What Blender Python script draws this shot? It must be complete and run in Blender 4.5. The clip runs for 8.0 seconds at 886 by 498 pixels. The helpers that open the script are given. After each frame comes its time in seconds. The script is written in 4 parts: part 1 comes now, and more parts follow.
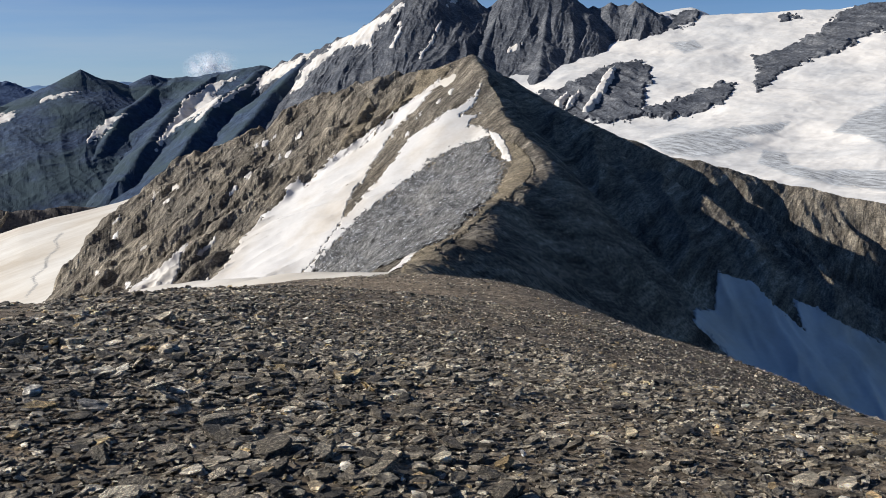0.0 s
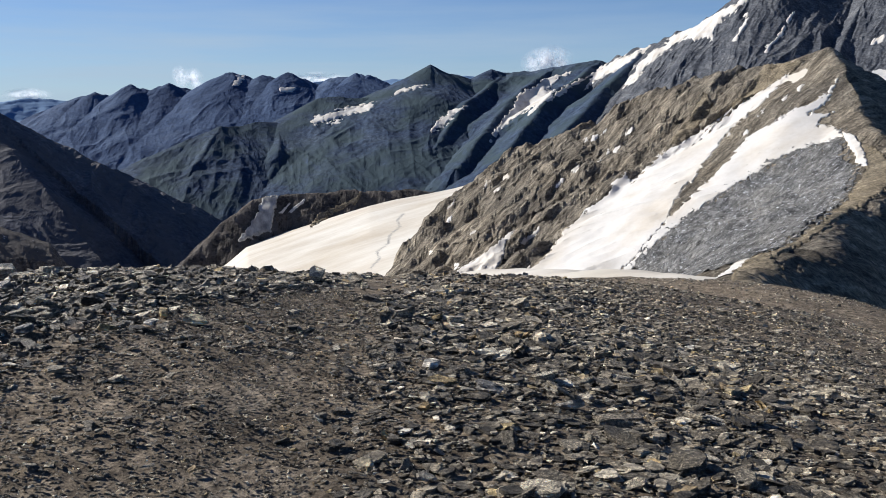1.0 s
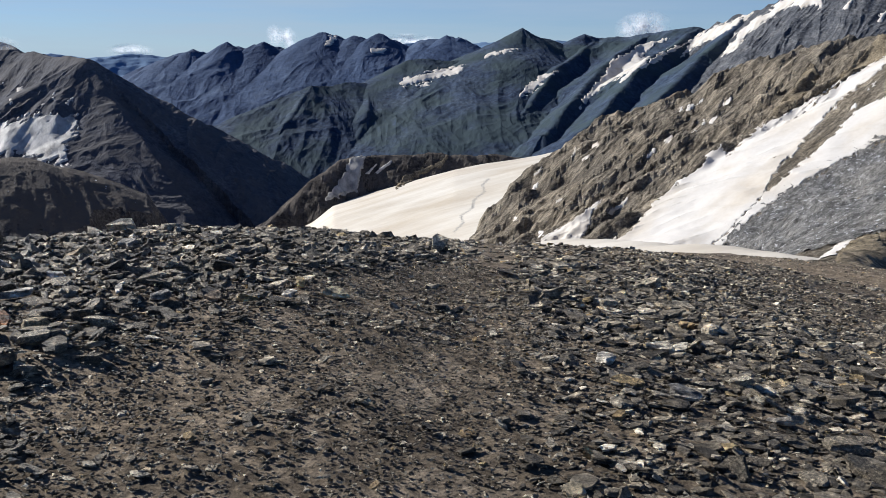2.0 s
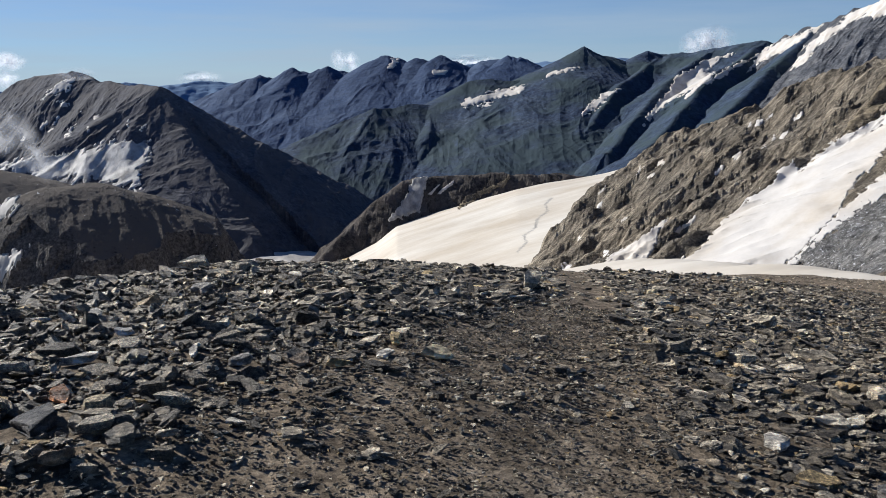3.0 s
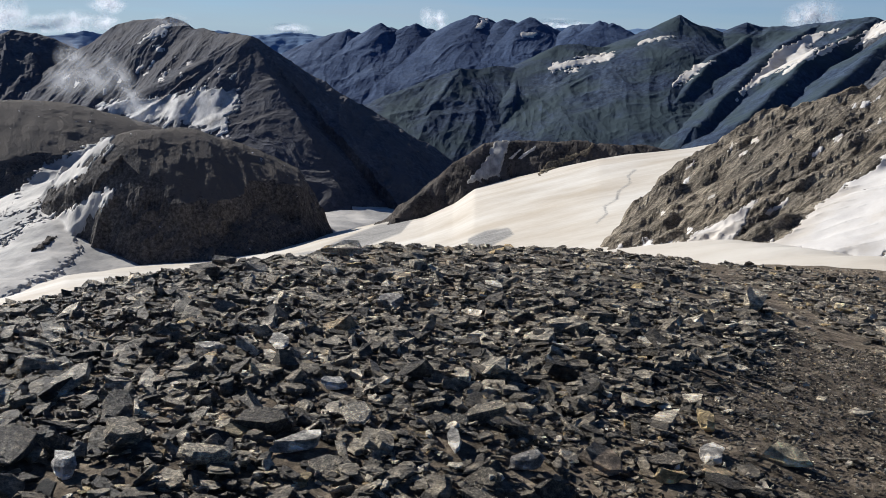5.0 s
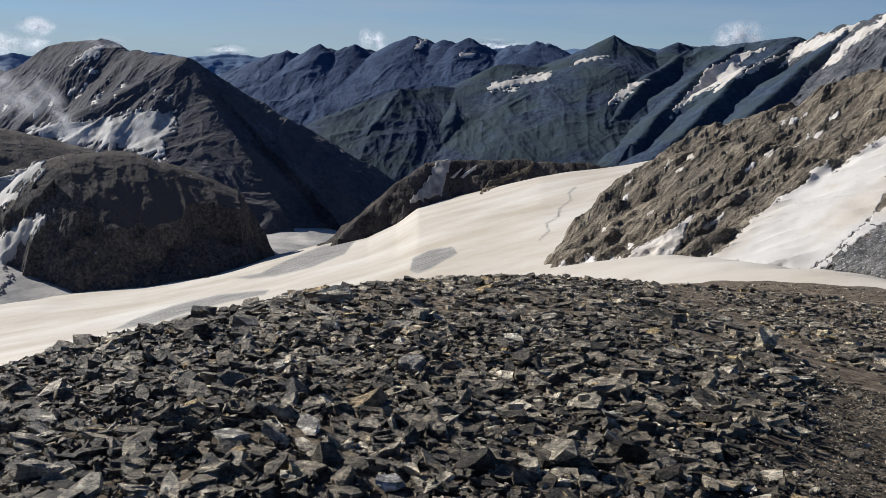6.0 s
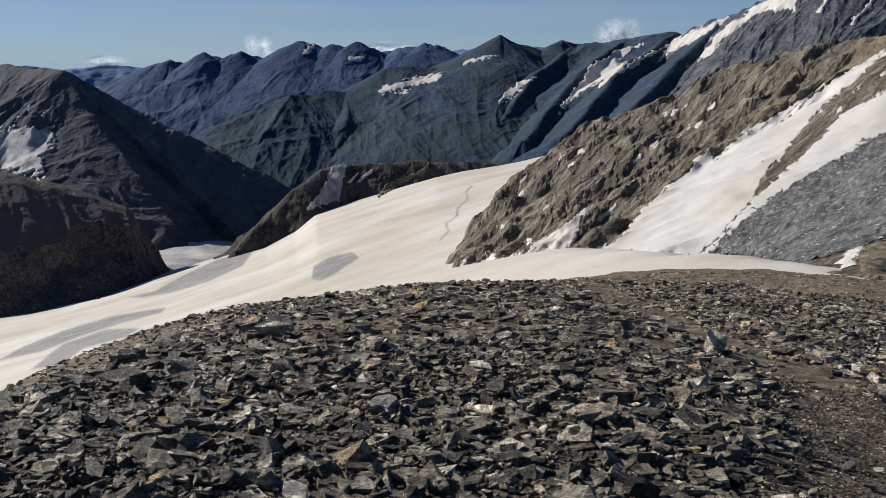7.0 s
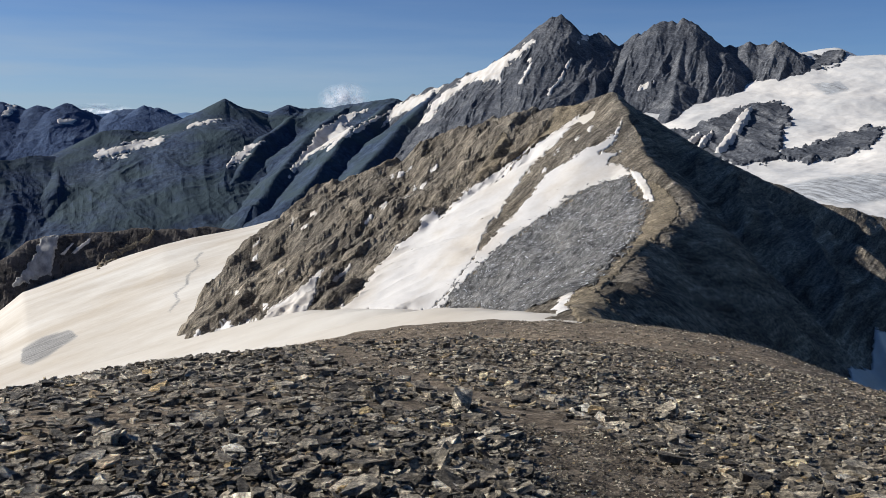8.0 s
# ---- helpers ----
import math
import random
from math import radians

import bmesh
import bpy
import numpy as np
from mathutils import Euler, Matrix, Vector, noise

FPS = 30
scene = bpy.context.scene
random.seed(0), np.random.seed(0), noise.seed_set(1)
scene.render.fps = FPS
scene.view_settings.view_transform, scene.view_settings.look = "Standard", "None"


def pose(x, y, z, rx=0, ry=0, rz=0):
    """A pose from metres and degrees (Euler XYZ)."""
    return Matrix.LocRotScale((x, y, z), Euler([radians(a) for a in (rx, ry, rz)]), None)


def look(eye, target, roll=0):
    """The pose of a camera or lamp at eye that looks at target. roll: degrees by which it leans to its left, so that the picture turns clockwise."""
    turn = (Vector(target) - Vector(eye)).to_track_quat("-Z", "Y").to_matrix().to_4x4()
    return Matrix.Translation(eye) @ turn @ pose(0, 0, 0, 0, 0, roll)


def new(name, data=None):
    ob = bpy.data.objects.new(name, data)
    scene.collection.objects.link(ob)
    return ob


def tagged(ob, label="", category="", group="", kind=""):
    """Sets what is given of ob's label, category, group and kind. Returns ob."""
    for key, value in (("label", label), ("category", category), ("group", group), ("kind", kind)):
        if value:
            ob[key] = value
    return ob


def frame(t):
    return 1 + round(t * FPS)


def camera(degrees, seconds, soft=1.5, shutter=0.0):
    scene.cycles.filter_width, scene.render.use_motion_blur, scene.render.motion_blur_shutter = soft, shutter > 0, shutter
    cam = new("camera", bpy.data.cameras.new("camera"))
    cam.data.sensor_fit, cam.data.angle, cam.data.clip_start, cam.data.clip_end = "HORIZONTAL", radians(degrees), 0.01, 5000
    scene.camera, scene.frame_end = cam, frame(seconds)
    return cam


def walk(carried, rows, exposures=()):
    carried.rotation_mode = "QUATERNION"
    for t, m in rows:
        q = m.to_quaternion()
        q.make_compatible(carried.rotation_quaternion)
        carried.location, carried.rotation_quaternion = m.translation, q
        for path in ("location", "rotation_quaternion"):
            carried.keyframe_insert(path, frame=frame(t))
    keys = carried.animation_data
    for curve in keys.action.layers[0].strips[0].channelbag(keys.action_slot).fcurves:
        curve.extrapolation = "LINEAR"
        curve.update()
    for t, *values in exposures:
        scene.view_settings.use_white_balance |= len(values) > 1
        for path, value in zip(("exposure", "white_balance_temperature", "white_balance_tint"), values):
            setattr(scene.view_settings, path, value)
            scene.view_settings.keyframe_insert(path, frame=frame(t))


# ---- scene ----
cam = camera(56.4, 8.0, soft=0.75)
PATH = [
    (0, (0.000, -0.000, 1.600), (0.408, 9.805, -0.325), -1.15),
    (0.5, (-0.233, 0.157, 1.563), (-1.408, 9.882, -0.448), -0.26),
    (1, (-0.595, 0.210, 1.559), (-3.934, 9.438, -0.364), -0.72),
    (1.5, (-1.014, 0.347, 1.543), (-4.794, 9.408, -0.355), -1.20),
    (1.7, (-1.178, 0.462, 1.511), (-5.131, 9.375, -0.711), -0.43),
    (2.8, (-1.984, 1.138, 1.471), (-6.798, 9.612, -0.770), -0.70),
    (3, (-2.112, 1.263, 1.492), (-7.026, 9.716, -0.606), -0.84),
    (3.5, (-2.555, 1.539, 1.486), (-7.557, 9.976, -0.464), -0.56),
    (4, (-3.035, 1.764, 1.470), (-8.626, 9.806, -0.545), -0.82),
    (4.5, (-3.549, 1.931, 1.454), (-9.415, 9.695, -0.852), 0.53),
    (4.7, (-3.759, 1.984, 1.463), (-9.479, 9.798, -1.033), 1.21),
    (5.8, (-4.580, 2.117, 1.555), (-9.895, 10.239, -0.851), 1.65),
    (6, (-4.744, 2.157, 1.578), (-9.823, 10.459, -0.719), 1.59),
    (6.5, (-5.021, 2.157, 1.628), (-10.025, 10.489, -0.725), 0.84),
    (7, (-5.260, 2.256, 1.665), (-9.283, 11.130, -0.587), -0.15),
    (7.5, (-5.369, 2.299, 1.670), (-7.392, 11.866, -0.423), 1.04),
    (8, (-5.370, 2.302, 1.706), (-6.385, 12.135, 0.196), 0.31),
]
EXPOSURES = [(0.0, 0.55, 6000, 10), (1.0, 0.68, 5950, 10), (3.0, 0.55, 5950, 10), (4.5, 0.52, 5950, 10), (6.0, 0.3, 6000, 10), (7.5, 0.25, 6000, 10), (8.0, 0.45, 5950, 10)]
walk(cam, [(t, look(eye, target, roll)) for t, eye, target, roll in PATH], EXPOSURES)

# ---------------------------------------------------------------- light
SUN_AZ, SUN_EL = 86.0, 27.0   # degrees; azimuth counted from +y towards -x
world = bpy.data.worlds.new("sky_world")
scene.world = world
world.use_nodes = True
wn, wl = world.node_tree.nodes, world.node_tree.links
sky = wn.new("ShaderNodeTexSky")
sky.sky_type = "NISHITA"
sky.sun_disc = False
sky.sun_elevation = radians(SUN_EL)
sky.sun_rotation = radians(-SUN_AZ)
sky.altitude = 3000
sky.air_density, sky.dust_density, sky.ozone_density = 1.0, 0.05, 1.5
bg = wn["Background"]
bg.inputs["Strength"].default_value = 0.041
# Clear mountain air: a deeper blue overhead, a pale veil with thin cirrus low over the horizon.
tint = wn.new("ShaderNodeMix")
tint.data_type, tint.blend_type = "RGBA", "MULTIPLY"
tint.inputs[0].default_value = 1.0
tint.inputs[7].default_value = (0.70, 0.95, 1.3, 1)
wl.new(sky.outputs[0], tint.inputs[6])
way = wn.new("ShaderNodeTexCoord")
split = wn.new("ShaderNodeSeparateXYZ")
wl.new(way.outputs["Generated"], split.inputs[0])
low = wn.new("ShaderNodeMapRange")
low.interpolation_type = "SMOOTHSTEP"
for slot, value in ((1, 0.0), (2, 0.2), (3, 0.9), (4, 0.0)):
    low.inputs[slot].default_value = value
wl.new(split.outputs["Z"], low.inputs[0])
flat = wn.new("ShaderNodeMapping")
flat.inputs["Scale"].default_value = (2.2, 2.2, 26.0)
wl.new(way.outputs["Generated"], flat.inputs[0])
wisps = wn.new("ShaderNodeTexNoise")
wisps.inputs["Scale"].default_value, wisps.inputs["Detail"].default_value, wisps.inputs["Roughness"].default_value = 1.6, 7.0, 0.55
wl.new(flat.outputs[0], wisps.inputs["Vector"])
share = wn.new("ShaderNodeMapRange")
for slot, value in ((1, 0.38), (2, 0.72), (3, 0.55), (4, 1.0)):
    share.inputs[slot].default_value = value
wl.new(wisps.outputs["Fac"], share.inputs[0])
# The haze glows towards the sun and is thin on the far side of the sky.
sunward = wn.new("ShaderNodeVectorMath")
sunward.operation = "DOT_PRODUCT"
sunward.inputs[1].default_value = (-math.sin(radians(SUN_AZ)), math.cos(radians(SUN_AZ)), 0)
wl.new(way.outputs["Generated"], sunward.inputs[0])
glow = wn.new("ShaderNodeMapRange")
for slot, value in ((1, -0.4), (2, 0.55), (3, 0.25), (4, 1.0)):
    glow.inputs[slot].default_value = value
wl.new(sunward.outputs["Value"], glow.inputs[0])
low_glow = wn.new("ShaderNodeMath")
low_glow.operation = "MULTIPLY"
wl.new(low.outputs[0], low_glow.inputs[0])
wl.new(glow.outputs[0], low_glow.inputs[1])
veil = wn.new("ShaderNodeMath")
veil.operation = "MULTIPLY"
wl.new(low_glow.outputs[0], veil.inputs[0])
wl.new(share.outputs[0], veil.inputs[1])
blend = wn.new("ShaderNodeMix")
blend.data_type = "RGBA"
blend.inputs[7].default_value = (7.0, 8.3, 9.4, 1)
wl.new(veil.outputs[0], blend.inputs[0])
wl.new(tint.outputs[2], blend.inputs[6])
wl.new(blend.outputs[2], bg.inputs[0])
sun = new("sun", bpy.data.lights.new("sun", "SUN"))
sun.data.energy, sun.data.angle, sun.data.color = 5.0, radians(0.53), (1.0, 0.935, 0.835)
a, e = radians(SUN_AZ), radians(SUN_EL)
SUN_DIR = Vector((-math.sin(a) * math.cos(e), math.cos(a) * math.cos(e), math.sin(e)))
sun.matrix_world = look((0, 0, 60), Vector((0, 0, 60)) - SUN_DIR)

# ---------------------------------------------------------------- noise and relief


def hashed(h):
    h = (h ^ (h >> np.uint32(13))) * np.uint32(1274126177)
    return ((h ^ (h >> np.uint32(16))) & np.uint32(0xFFFFFF)) * (2.0 / 0xFFFFFF) - 1.0


def value_noise(x, y, seed=0):
    """Smooth noise, about -1 to 1, one feature a unit."""
    fx, fy = np.floor(x), np.floor(y)
    u, v = x - fx, y - fy
    u, v = u * u * u * (u * (u * 6 - 15) + 10), v * v * v * (v * (v * 6 - 15) + 10)
    px, py = np.uint32(374761393), np.uint32(668265263)
    h = fx.astype(np.int64).astype(np.uint32) * px + fy.astype(np.int64).astype(np.uint32) * py + np.uint32(seed * 974634777 & 0xFFFFFFFF)
    top, low = hashed(h), hashed(h + py)
    top = top + (hashed(h + px) - top) * u
    low = low + (hashed(h + px + py) - low) * u
    return top + (low - top) * v


def fbm(x, y, octaves=5, seed=0, gain=0.5):
    out, amp = 0 * x, 1.0
    for k in range(octaves):
        out = out + amp * value_noise(x * 0.8 - y * 0.6, x * 0.6 + y * 0.8, seed + k)
        x, y, amp = x * 2.03 + 17.1, y * 2.03 - 9.7, amp * gain
    return out


def ridged(x, y, octaves=5, seed=0, gain=0.5):
    """Sharp crests at 0, hollows down to about -1.5."""
    out, amp = 0 * x, 1.0
    for k in range(octaves):
        out = out - amp * np.abs(value_noise(x * 0.8 - y * 0.6, x * 0.6 + y * 0.8, seed + k))
        x, y, amp = x * 2.07 + 5.3, y * 2.07 + 3.9, amp * gain
    return out


def crest_height(x, y, crest, left, right, round_off=0.0, flute=0.0, wave=20.0, seed=0, cap=0.0, fade=0.0, head=None):
    """Height of a ridge: the crest line, falling off on its left and right sides (seen along the line) with
    the given slopes. flute: depth of the gullies down its flanks, a wave apart; cap: how much steeper it falls past its ends (head: past the first one);
    fade: how far from the crest its teeth still show."""
    best, away, past = np.full(np.shape(x), -1e9), np.full(np.shape(x), 1e9), 0.0
    last = len(crest) - 2
    level = np.array([p[2] for p in crest], float)
    for _ in range(3):
        level[1:-1] = 0.25 * level[:-2] + 0.5 * level[1:-1] + 0.25 * level[2:]
    for k, ((ax_, ay_, az_), (bx_, by_, bz_)) in enumerate(zip(crest[:-1], crest[1:])):
        dx, dy = bx_ - ax_, by_ - ay_
        length = math.hypot(dx, dy)
        free = ((x - ax_) * dx + (y - ay_) * dy) / length**2
        t = np.clip(free, 0, 1)
        ex, ey = x - ax_ - t * dx, y - ay_ - t * dy
        d = np.hypot(ex, ey)
        slope = np.where(dx * ey - dy * ex > 0, left, right)
        fall = slope * (np.sqrt(d * d + round_off**2) - round_off)
        if cap and k == 0:
            past = (cap if head is None else head) * (length * np.clip(-free, 0, None)) ** 2 / (30 + length * np.clip(-free, 0, None))
        if cap and k == last:
            past = past + cap * (length * np.clip(free - 1, 0, None)) ** 2 / (30 + length * np.clip(free - 1, 0, None))
        top = az_ + t * (bz_ - az_)
        if fade:
            even = level[k] + t * (level[k + 1] - level[k])
            top = even + (top - even) * np.exp(-d / fade)
        best = np.maximum(best, top - fall)
        away = np.minimum(away, d)
    best = best - past
    if np.any(flute):
        ux, uy = crest[-1][0] - crest[0][0], crest[-1][1] - crest[0][1]
        span = math.hypot(ux, uy)
        s = (x * ux + y * uy) / span + 0.3 * wave * fbm(x / (4 * wave), y / (4 * wave), 2, seed + 50)
        amp = flute * np.minimum(1, away / (2.0 * wave)) + 0.12 * flute
        best = best + amp * (ridged(s / wave, (y * ux - x * uy) / span / (4.0 * wave), 4, seed, 0.48) + 0.35)
    return best


def inside(x, y, outline):
    """Signed distance to a closed outline, positive inside."""
    best, odd = np.full(np.shape(x), 1e18), np.zeros(np.shape(x), bool)
    for (ax_, ay_), (bx_, by_) in zip(outline, outline[1:] + outline[:1]):
        dx, dy = bx_ - ax_, by_ - ay_
        t = np.clip(((x - ax_) * dx + (y - ay_) * dy) / (dx * dx + dy * dy + 1e-9), 0, 1)
        best = np.minimum(best, (x - ax_ - t * dx) ** 2 + (y - ay_ - t * dy) ** 2)
        if dy:
            odd ^= ((ay_ > y) != (by_ > y)) & (x < ax_ + (y - ay_) * dx / dy)
    return np.where(odd, 1, -1) * np.sqrt(best)


def smooth_max(a, b, k):
    h = np.clip(0.5 + 0.5 * (a - b) / k, 0, 1)
    return b * (1 - h) + a * h + k * h * (1 - h)


HUMPS = [-8.45, -0.02, 1.06, -1.71, 2.09, 0.27, -1.01, 1.69, 0.79, 0.43, 0.95, -1.43, -1.05, 0.45, -1.77, -1.55, -2.04, 0.0, 1.17, 0.06, 0.48, 2.44, 1.33, 1.84, 0.7, -2.13, 1.71, -3.97, -0.8, -0.85, 0.99, -1.54, -1.19, 0.92, 2.41, -0.17]


def ground_height(x, y):
    """The stony plateau: a broad back that sinks ahead and to both sides, with a few humps."""
    l = -0.0566 * (x + 3.386) + 0.9984 * y
    c = 0.9984 * (x + 3.386) + 0.0566 * y
    z = -0.277 - 0.0258 * l - 0.0072 * l * l / (1 + np.abs(l) / 40)
    z = z - np.where(c < 0, 1.479 * (np.sqrt(c * c + 80.7**2) - 80.7), 1.874 * (np.sqrt(c * c + 51.7**2) - 51.7))
    for k, amount in enumerate(HUMPS):
        bx_, by_ = -26 + 8.8 * (k % 6), 3 + 7.4 * (k // 6)
        z = z + amount * np.exp(-((x - bx_) ** 2 + (y - by_) ** 2) / 128.0)
    return z


PEAK_LEFT = [(30.5, 379, 15.5), (19.3, 385, 9.9), (5.2, 395, 9.1), (-15.1, 410, 8.7), (-43.6, 418, -0.5), (-78.7, 423, -16.3),
             (-109, 416, -28.1), (-128, 410, -35.4), (-137, 402, -48.0), (-145, 395, -66)]
PEAK_FRONT = [(30.5, 379, 15.5), (34.5, 350, 6.1), (37.5, 321.4, -6.4), (39.2, 286.8, -14.9), (39.9, 254.3, -20.0), (37.3, 234.4, -23.2), (27.1, 204.7, -26.7),
              (14.2, 156.1, -24.4), (4.2, 106.9, -19.1), (0.7, 90.0, -17.1), (0, 60, -13.5)]
PEAK_RIGHT = [(30.5, 379, 15.5), (48.0, 387, 4.9), (77.4, 403, -10.2), (103, 417, -22.4), (142, 427, -36.9), (181, 434, -47.4),
              (219, 427, -56.0), (246, 412, -62.7), (330, 380, -80)]


PEAK_FOOT = [(-132, 440), (-160, 378), (-150, 330), (-128, 276), (-114, 283), (-99, 277), (-72, 253), (-57, 257), (-35, 247), (-10, 100), (-6, 50),
             (500, 50), (500, 700), (-132, 700)]


COULOIR_BED = [(14, 376), (-10, 338), (-36, 326), (-56, 304), (-70, 264), (-46, 240), (-26, 238), (-12, 260), (18, 270), (30, 290), (34, 330), (22, 345)]


def peak_height(x, y):
    wx, wy = x + 4 * fbm(x / 40, y / 40, 3, 31), y + 4 * fbm(x / 40, y / 40, 3, 47)
    a = crest_height(wx, wy, PEAK_LEFT, 0.60, 0.9, 3, 4, 22, 3)
    b = crest_height(x + 0.5 * (wx - x), wy, PEAK_FRONT, 1.0, 0.5, 5, 3, 16, 5)
    lee = np.clip((x - 40) / 20, 0, 1) * np.clip((150 - x) / 60, 0, 1)
    c = crest_height(wx, wy, PEAK_RIGHT, 0.9, 0.62 + 0.3 * np.clip((160 - x) / 60, 0, 1), 3, 1 + 5 * np.clip((x - 110) / 70, 0, 1), 18, 7)
    h = np.maximum(smooth_max(a, b, 3.0), c) + 2.0 * np.exp(-((x - 4) ** 2 / 500 + (y - 215) ** 2 / 2600))
    # Tilted rock beds run down the left face: thick slabs that end in steps, thin ones between them, crossed by joints.
    across, along = 0.823 * wx - 0.568 * wy, 0.568 * wx + 0.823 * wy
    face = np.clip((-x + 25) / 40, 0, 1) * np.clip((y - 170) / 80, 0, 1)
    wave = across / 19 + 0.5 * fbm(x / 50, y / 50, 3, 19)
    step = wave - np.floor(wave)
    slabs = 3.6 * (np.minimum(step / 0.8, (1 - step) / 0.2) - 0.5) * (0.55 + 0.45 * fbm(along / 45, across / 30, 3, 20))
    beds = slabs + 2.2 * (ridged(across / 9, along / 70, 3, 15, 0.5) + 0.5) + 0.8 * (ridged(across / 3, along / 20, 3, 16) + 0.4) + 1.6 * (ridged(along / 16, across / 20, 3, 18) + 0.5)
    # Snow has smoothed the floor of the couloirs.
    bed = np.clip(inside(x, y, COULOIR_BED) / 9 + 0.3, 0, 1)
    beds = beds * (1 - bed) - 1.5 * bed
    lee = np.maximum(lee, bed)
    h = h + face * beds + (0.5 + 0.5 * face) * (1 - 0.85 * lee) * (1.5 * fbm(x / 12, y / 12, 6, 11, 0.55) + 0.8 * ridged(x / 8, y / 8, 4, 13, 0.58))
    foot = inside(x, y, PEAK_FOOT) + 4 * fbm(x / 14, y / 14, 4, 17)
    return np.minimum(h, glacier_height(x, y) + 1.6 * foot)


SNOW_BANK = [(-0.9, 74.2, -15.6), (-3.7, 82.3, -17.3), (-7.2, 88.3, -18.5), (-12.0, 97.1, -20.3), (-23.8, 115.8, -25.0), (-31.6, 129.6, -28.3), (-40.4, 143.0, -31.8), (-49.0, 151.0, -35.7), (-57.2, 158.9, -40.8)]


def glacier_height(x, y):
    """The ice sheet beside the peak, tilted down into the valley."""
    z = -52.6 + 0.287 * np.minimum(x, 30 - 0.6 * x) + 0.022 * y + 2.0 * fbm(x / 120, y / 120, 3, 21)
    z = z + 11 * np.exp(-((x + 500) ** 2 / 45000 + (y - 790) ** 2 / 60000))
    bank = np.maximum(crest_height(x, y, PEAK_FRONT, 0.9, 0.62, 10) - 4.0, crest_height(x, y, SNOW_BANK, 0.34, 0.42, 8))
    out = np.hypot(x, y)
    far_ = np.clip((out - 1050) / 200, 0, 1)
    bearing = np.degrees(np.arctan2(-x, y))
    brow = np.interp(bearing, (19, 25, 33.5, 35, 37, 47, 52, 56, 61), (0, 6, 1, -11, -17, -13, -5, 8, 24)) * np.clip((out - 450) / 500, 0, 1)
    return smooth_max(z, bank, 12.0) + brow - 40 * far_**2


TONGUE = [(-711, 330, -228), (-841, 450, -226), (-977, 556, -218), (-1090, 660, -206), (-1165, 783, -189)]
VALLEY_TONGUE = [(-831, 800, -264), (-956, 1028, -304), (-1042, 1219, -331), (-1113, 1419, -353)]


def tongue_height(x, y):
    return crest_height(x, y, TONGUE, 0.28, 0.28, 40) + 2 * fbm(x / 50, y / 50, 4, 23)


def valley_tongue_height(x, y):
    return crest_height(x, y, VALLEY_TONGUE, 0.2, 0.2, 60) + 2 * fbm(x / 50, y / 50, 4, 24)


ICE_CREST = [(805, 2839, 250), (867, 2820, 232), (882, 2868, 236), (968, 2840, 247), (1033, 2816, 217), (1100, 2791, 206), (1259, 2723, 209), (1379, 2664, 210), (1500, 2600, 225)]


def ice_slope_height(x, y):
    """The wide glacier that falls from the high snow ridge on the far side."""
    u, v = x / 1000, y / 1000
    z = -207.2 + 148.7 * u - 151.9 * v + 15.2 * u * u - 11.6 * u * v + 93.6 * v * v
    z = z - 500 * np.clip((np.hypot(x, y) - 2920) / 200, 0, 1)
    z = np.maximum(z, crest_height(x, y, ICE_CREST, 0.6, 0.6, 20))
    return z + 9 * fbm(x / 220, y / 160, 5, 41, 0.45) + 2.5 * (ridged(x / 90, y / 45, 4, 43) + 0.6)


FAR_RANGE = [(-4454, 1929, -67), (-4393, 2065, -78), (-4324, 2206, -50), (-4250, 2345, -84), (-4153, 2513, -54), (-4047, 2680, -77),
             (-3913, 2873, -63), (-3744, 3089, -22), (-3645, 3205, -49), (-3496, 3367, -28), (-3292, 3567, -45), (-3098, 3736, -55),
             (-2764, 3990, -14), (-2303, 4272, 38), (-1858, 4483, 50), (-1259, 4687, 70)]
BLUE_RANGE = [(-3198, 2880, -159), (-3121, 2964, -117), (-3010, 3055, -60), (-2872, 3164, 5), (-2803, 3205, -30), (-2733, 3245, 39), (-2654, 3290, 7), (-2579, 3331, 35),
              (-2469, 3394, 9), (-2416, 3414, 42), (-2324, 3459, 83), (-2251, 3488, 59), (-2214, 3494, 35), (-2166, 3506, 70), (-2099, 3528, 44), (-2051, 3539, 81),
              (-1980, 3562, 55), (-1902, 3587, 14), (-1861, 3591, 48), (-1797, 3606, 61), (-1722, 3626, 71), (-1657, 3639, 56), (-1603, 3647, 14), (-1550, 3653, -3), (-1463, 3672, -27)]
GREEN_RIDGE = [(-2100, 2150, -400), (-1949, 2286, -278), (-1886, 2402, -194), (-1766, 2552, -122), (-1643, 2750, -115), (-1566, 2909, -31),
               (-1337, 3020, -28), (-1265, 3105, 36), (-1196, 3186, 93), (-1154, 3202, 62), (-1091, 3223, 54), (-1022, 3246, 30),
               (-978, 3311, 84), (-925, 3327, 64), (-798, 3305, 62), (-590, 3247, 88), (-527, 3258, 98)]
GREEN_SPURS = [[(-1766, 2552, -122), (-1700, 2300, -236), (-1600, 2050, -390)], [(-1643, 2750, -115), (-1500, 2500, -206), (-1400, 2150, -390)],
               [(-1337, 3020, -28), (-1330, 2750, -116), (-1260, 2300, -320)], [(-1154, 3202, 62), (-1130, 2850, -66), (-1120, 2350, -300)],
               [(-925, 3327, 64), (-960, 2900, -56), (-960, 2400, -270)], [(-700, 3276, 75), (-790, 2900, -36), (-820, 2400, -240)],
               [(-527, 3258, 98), (-620, 2850, -16), (-680, 2350, -210)], [(-345, 3081, 129), (-430, 2800, 4), (-540, 2300, -190)]]
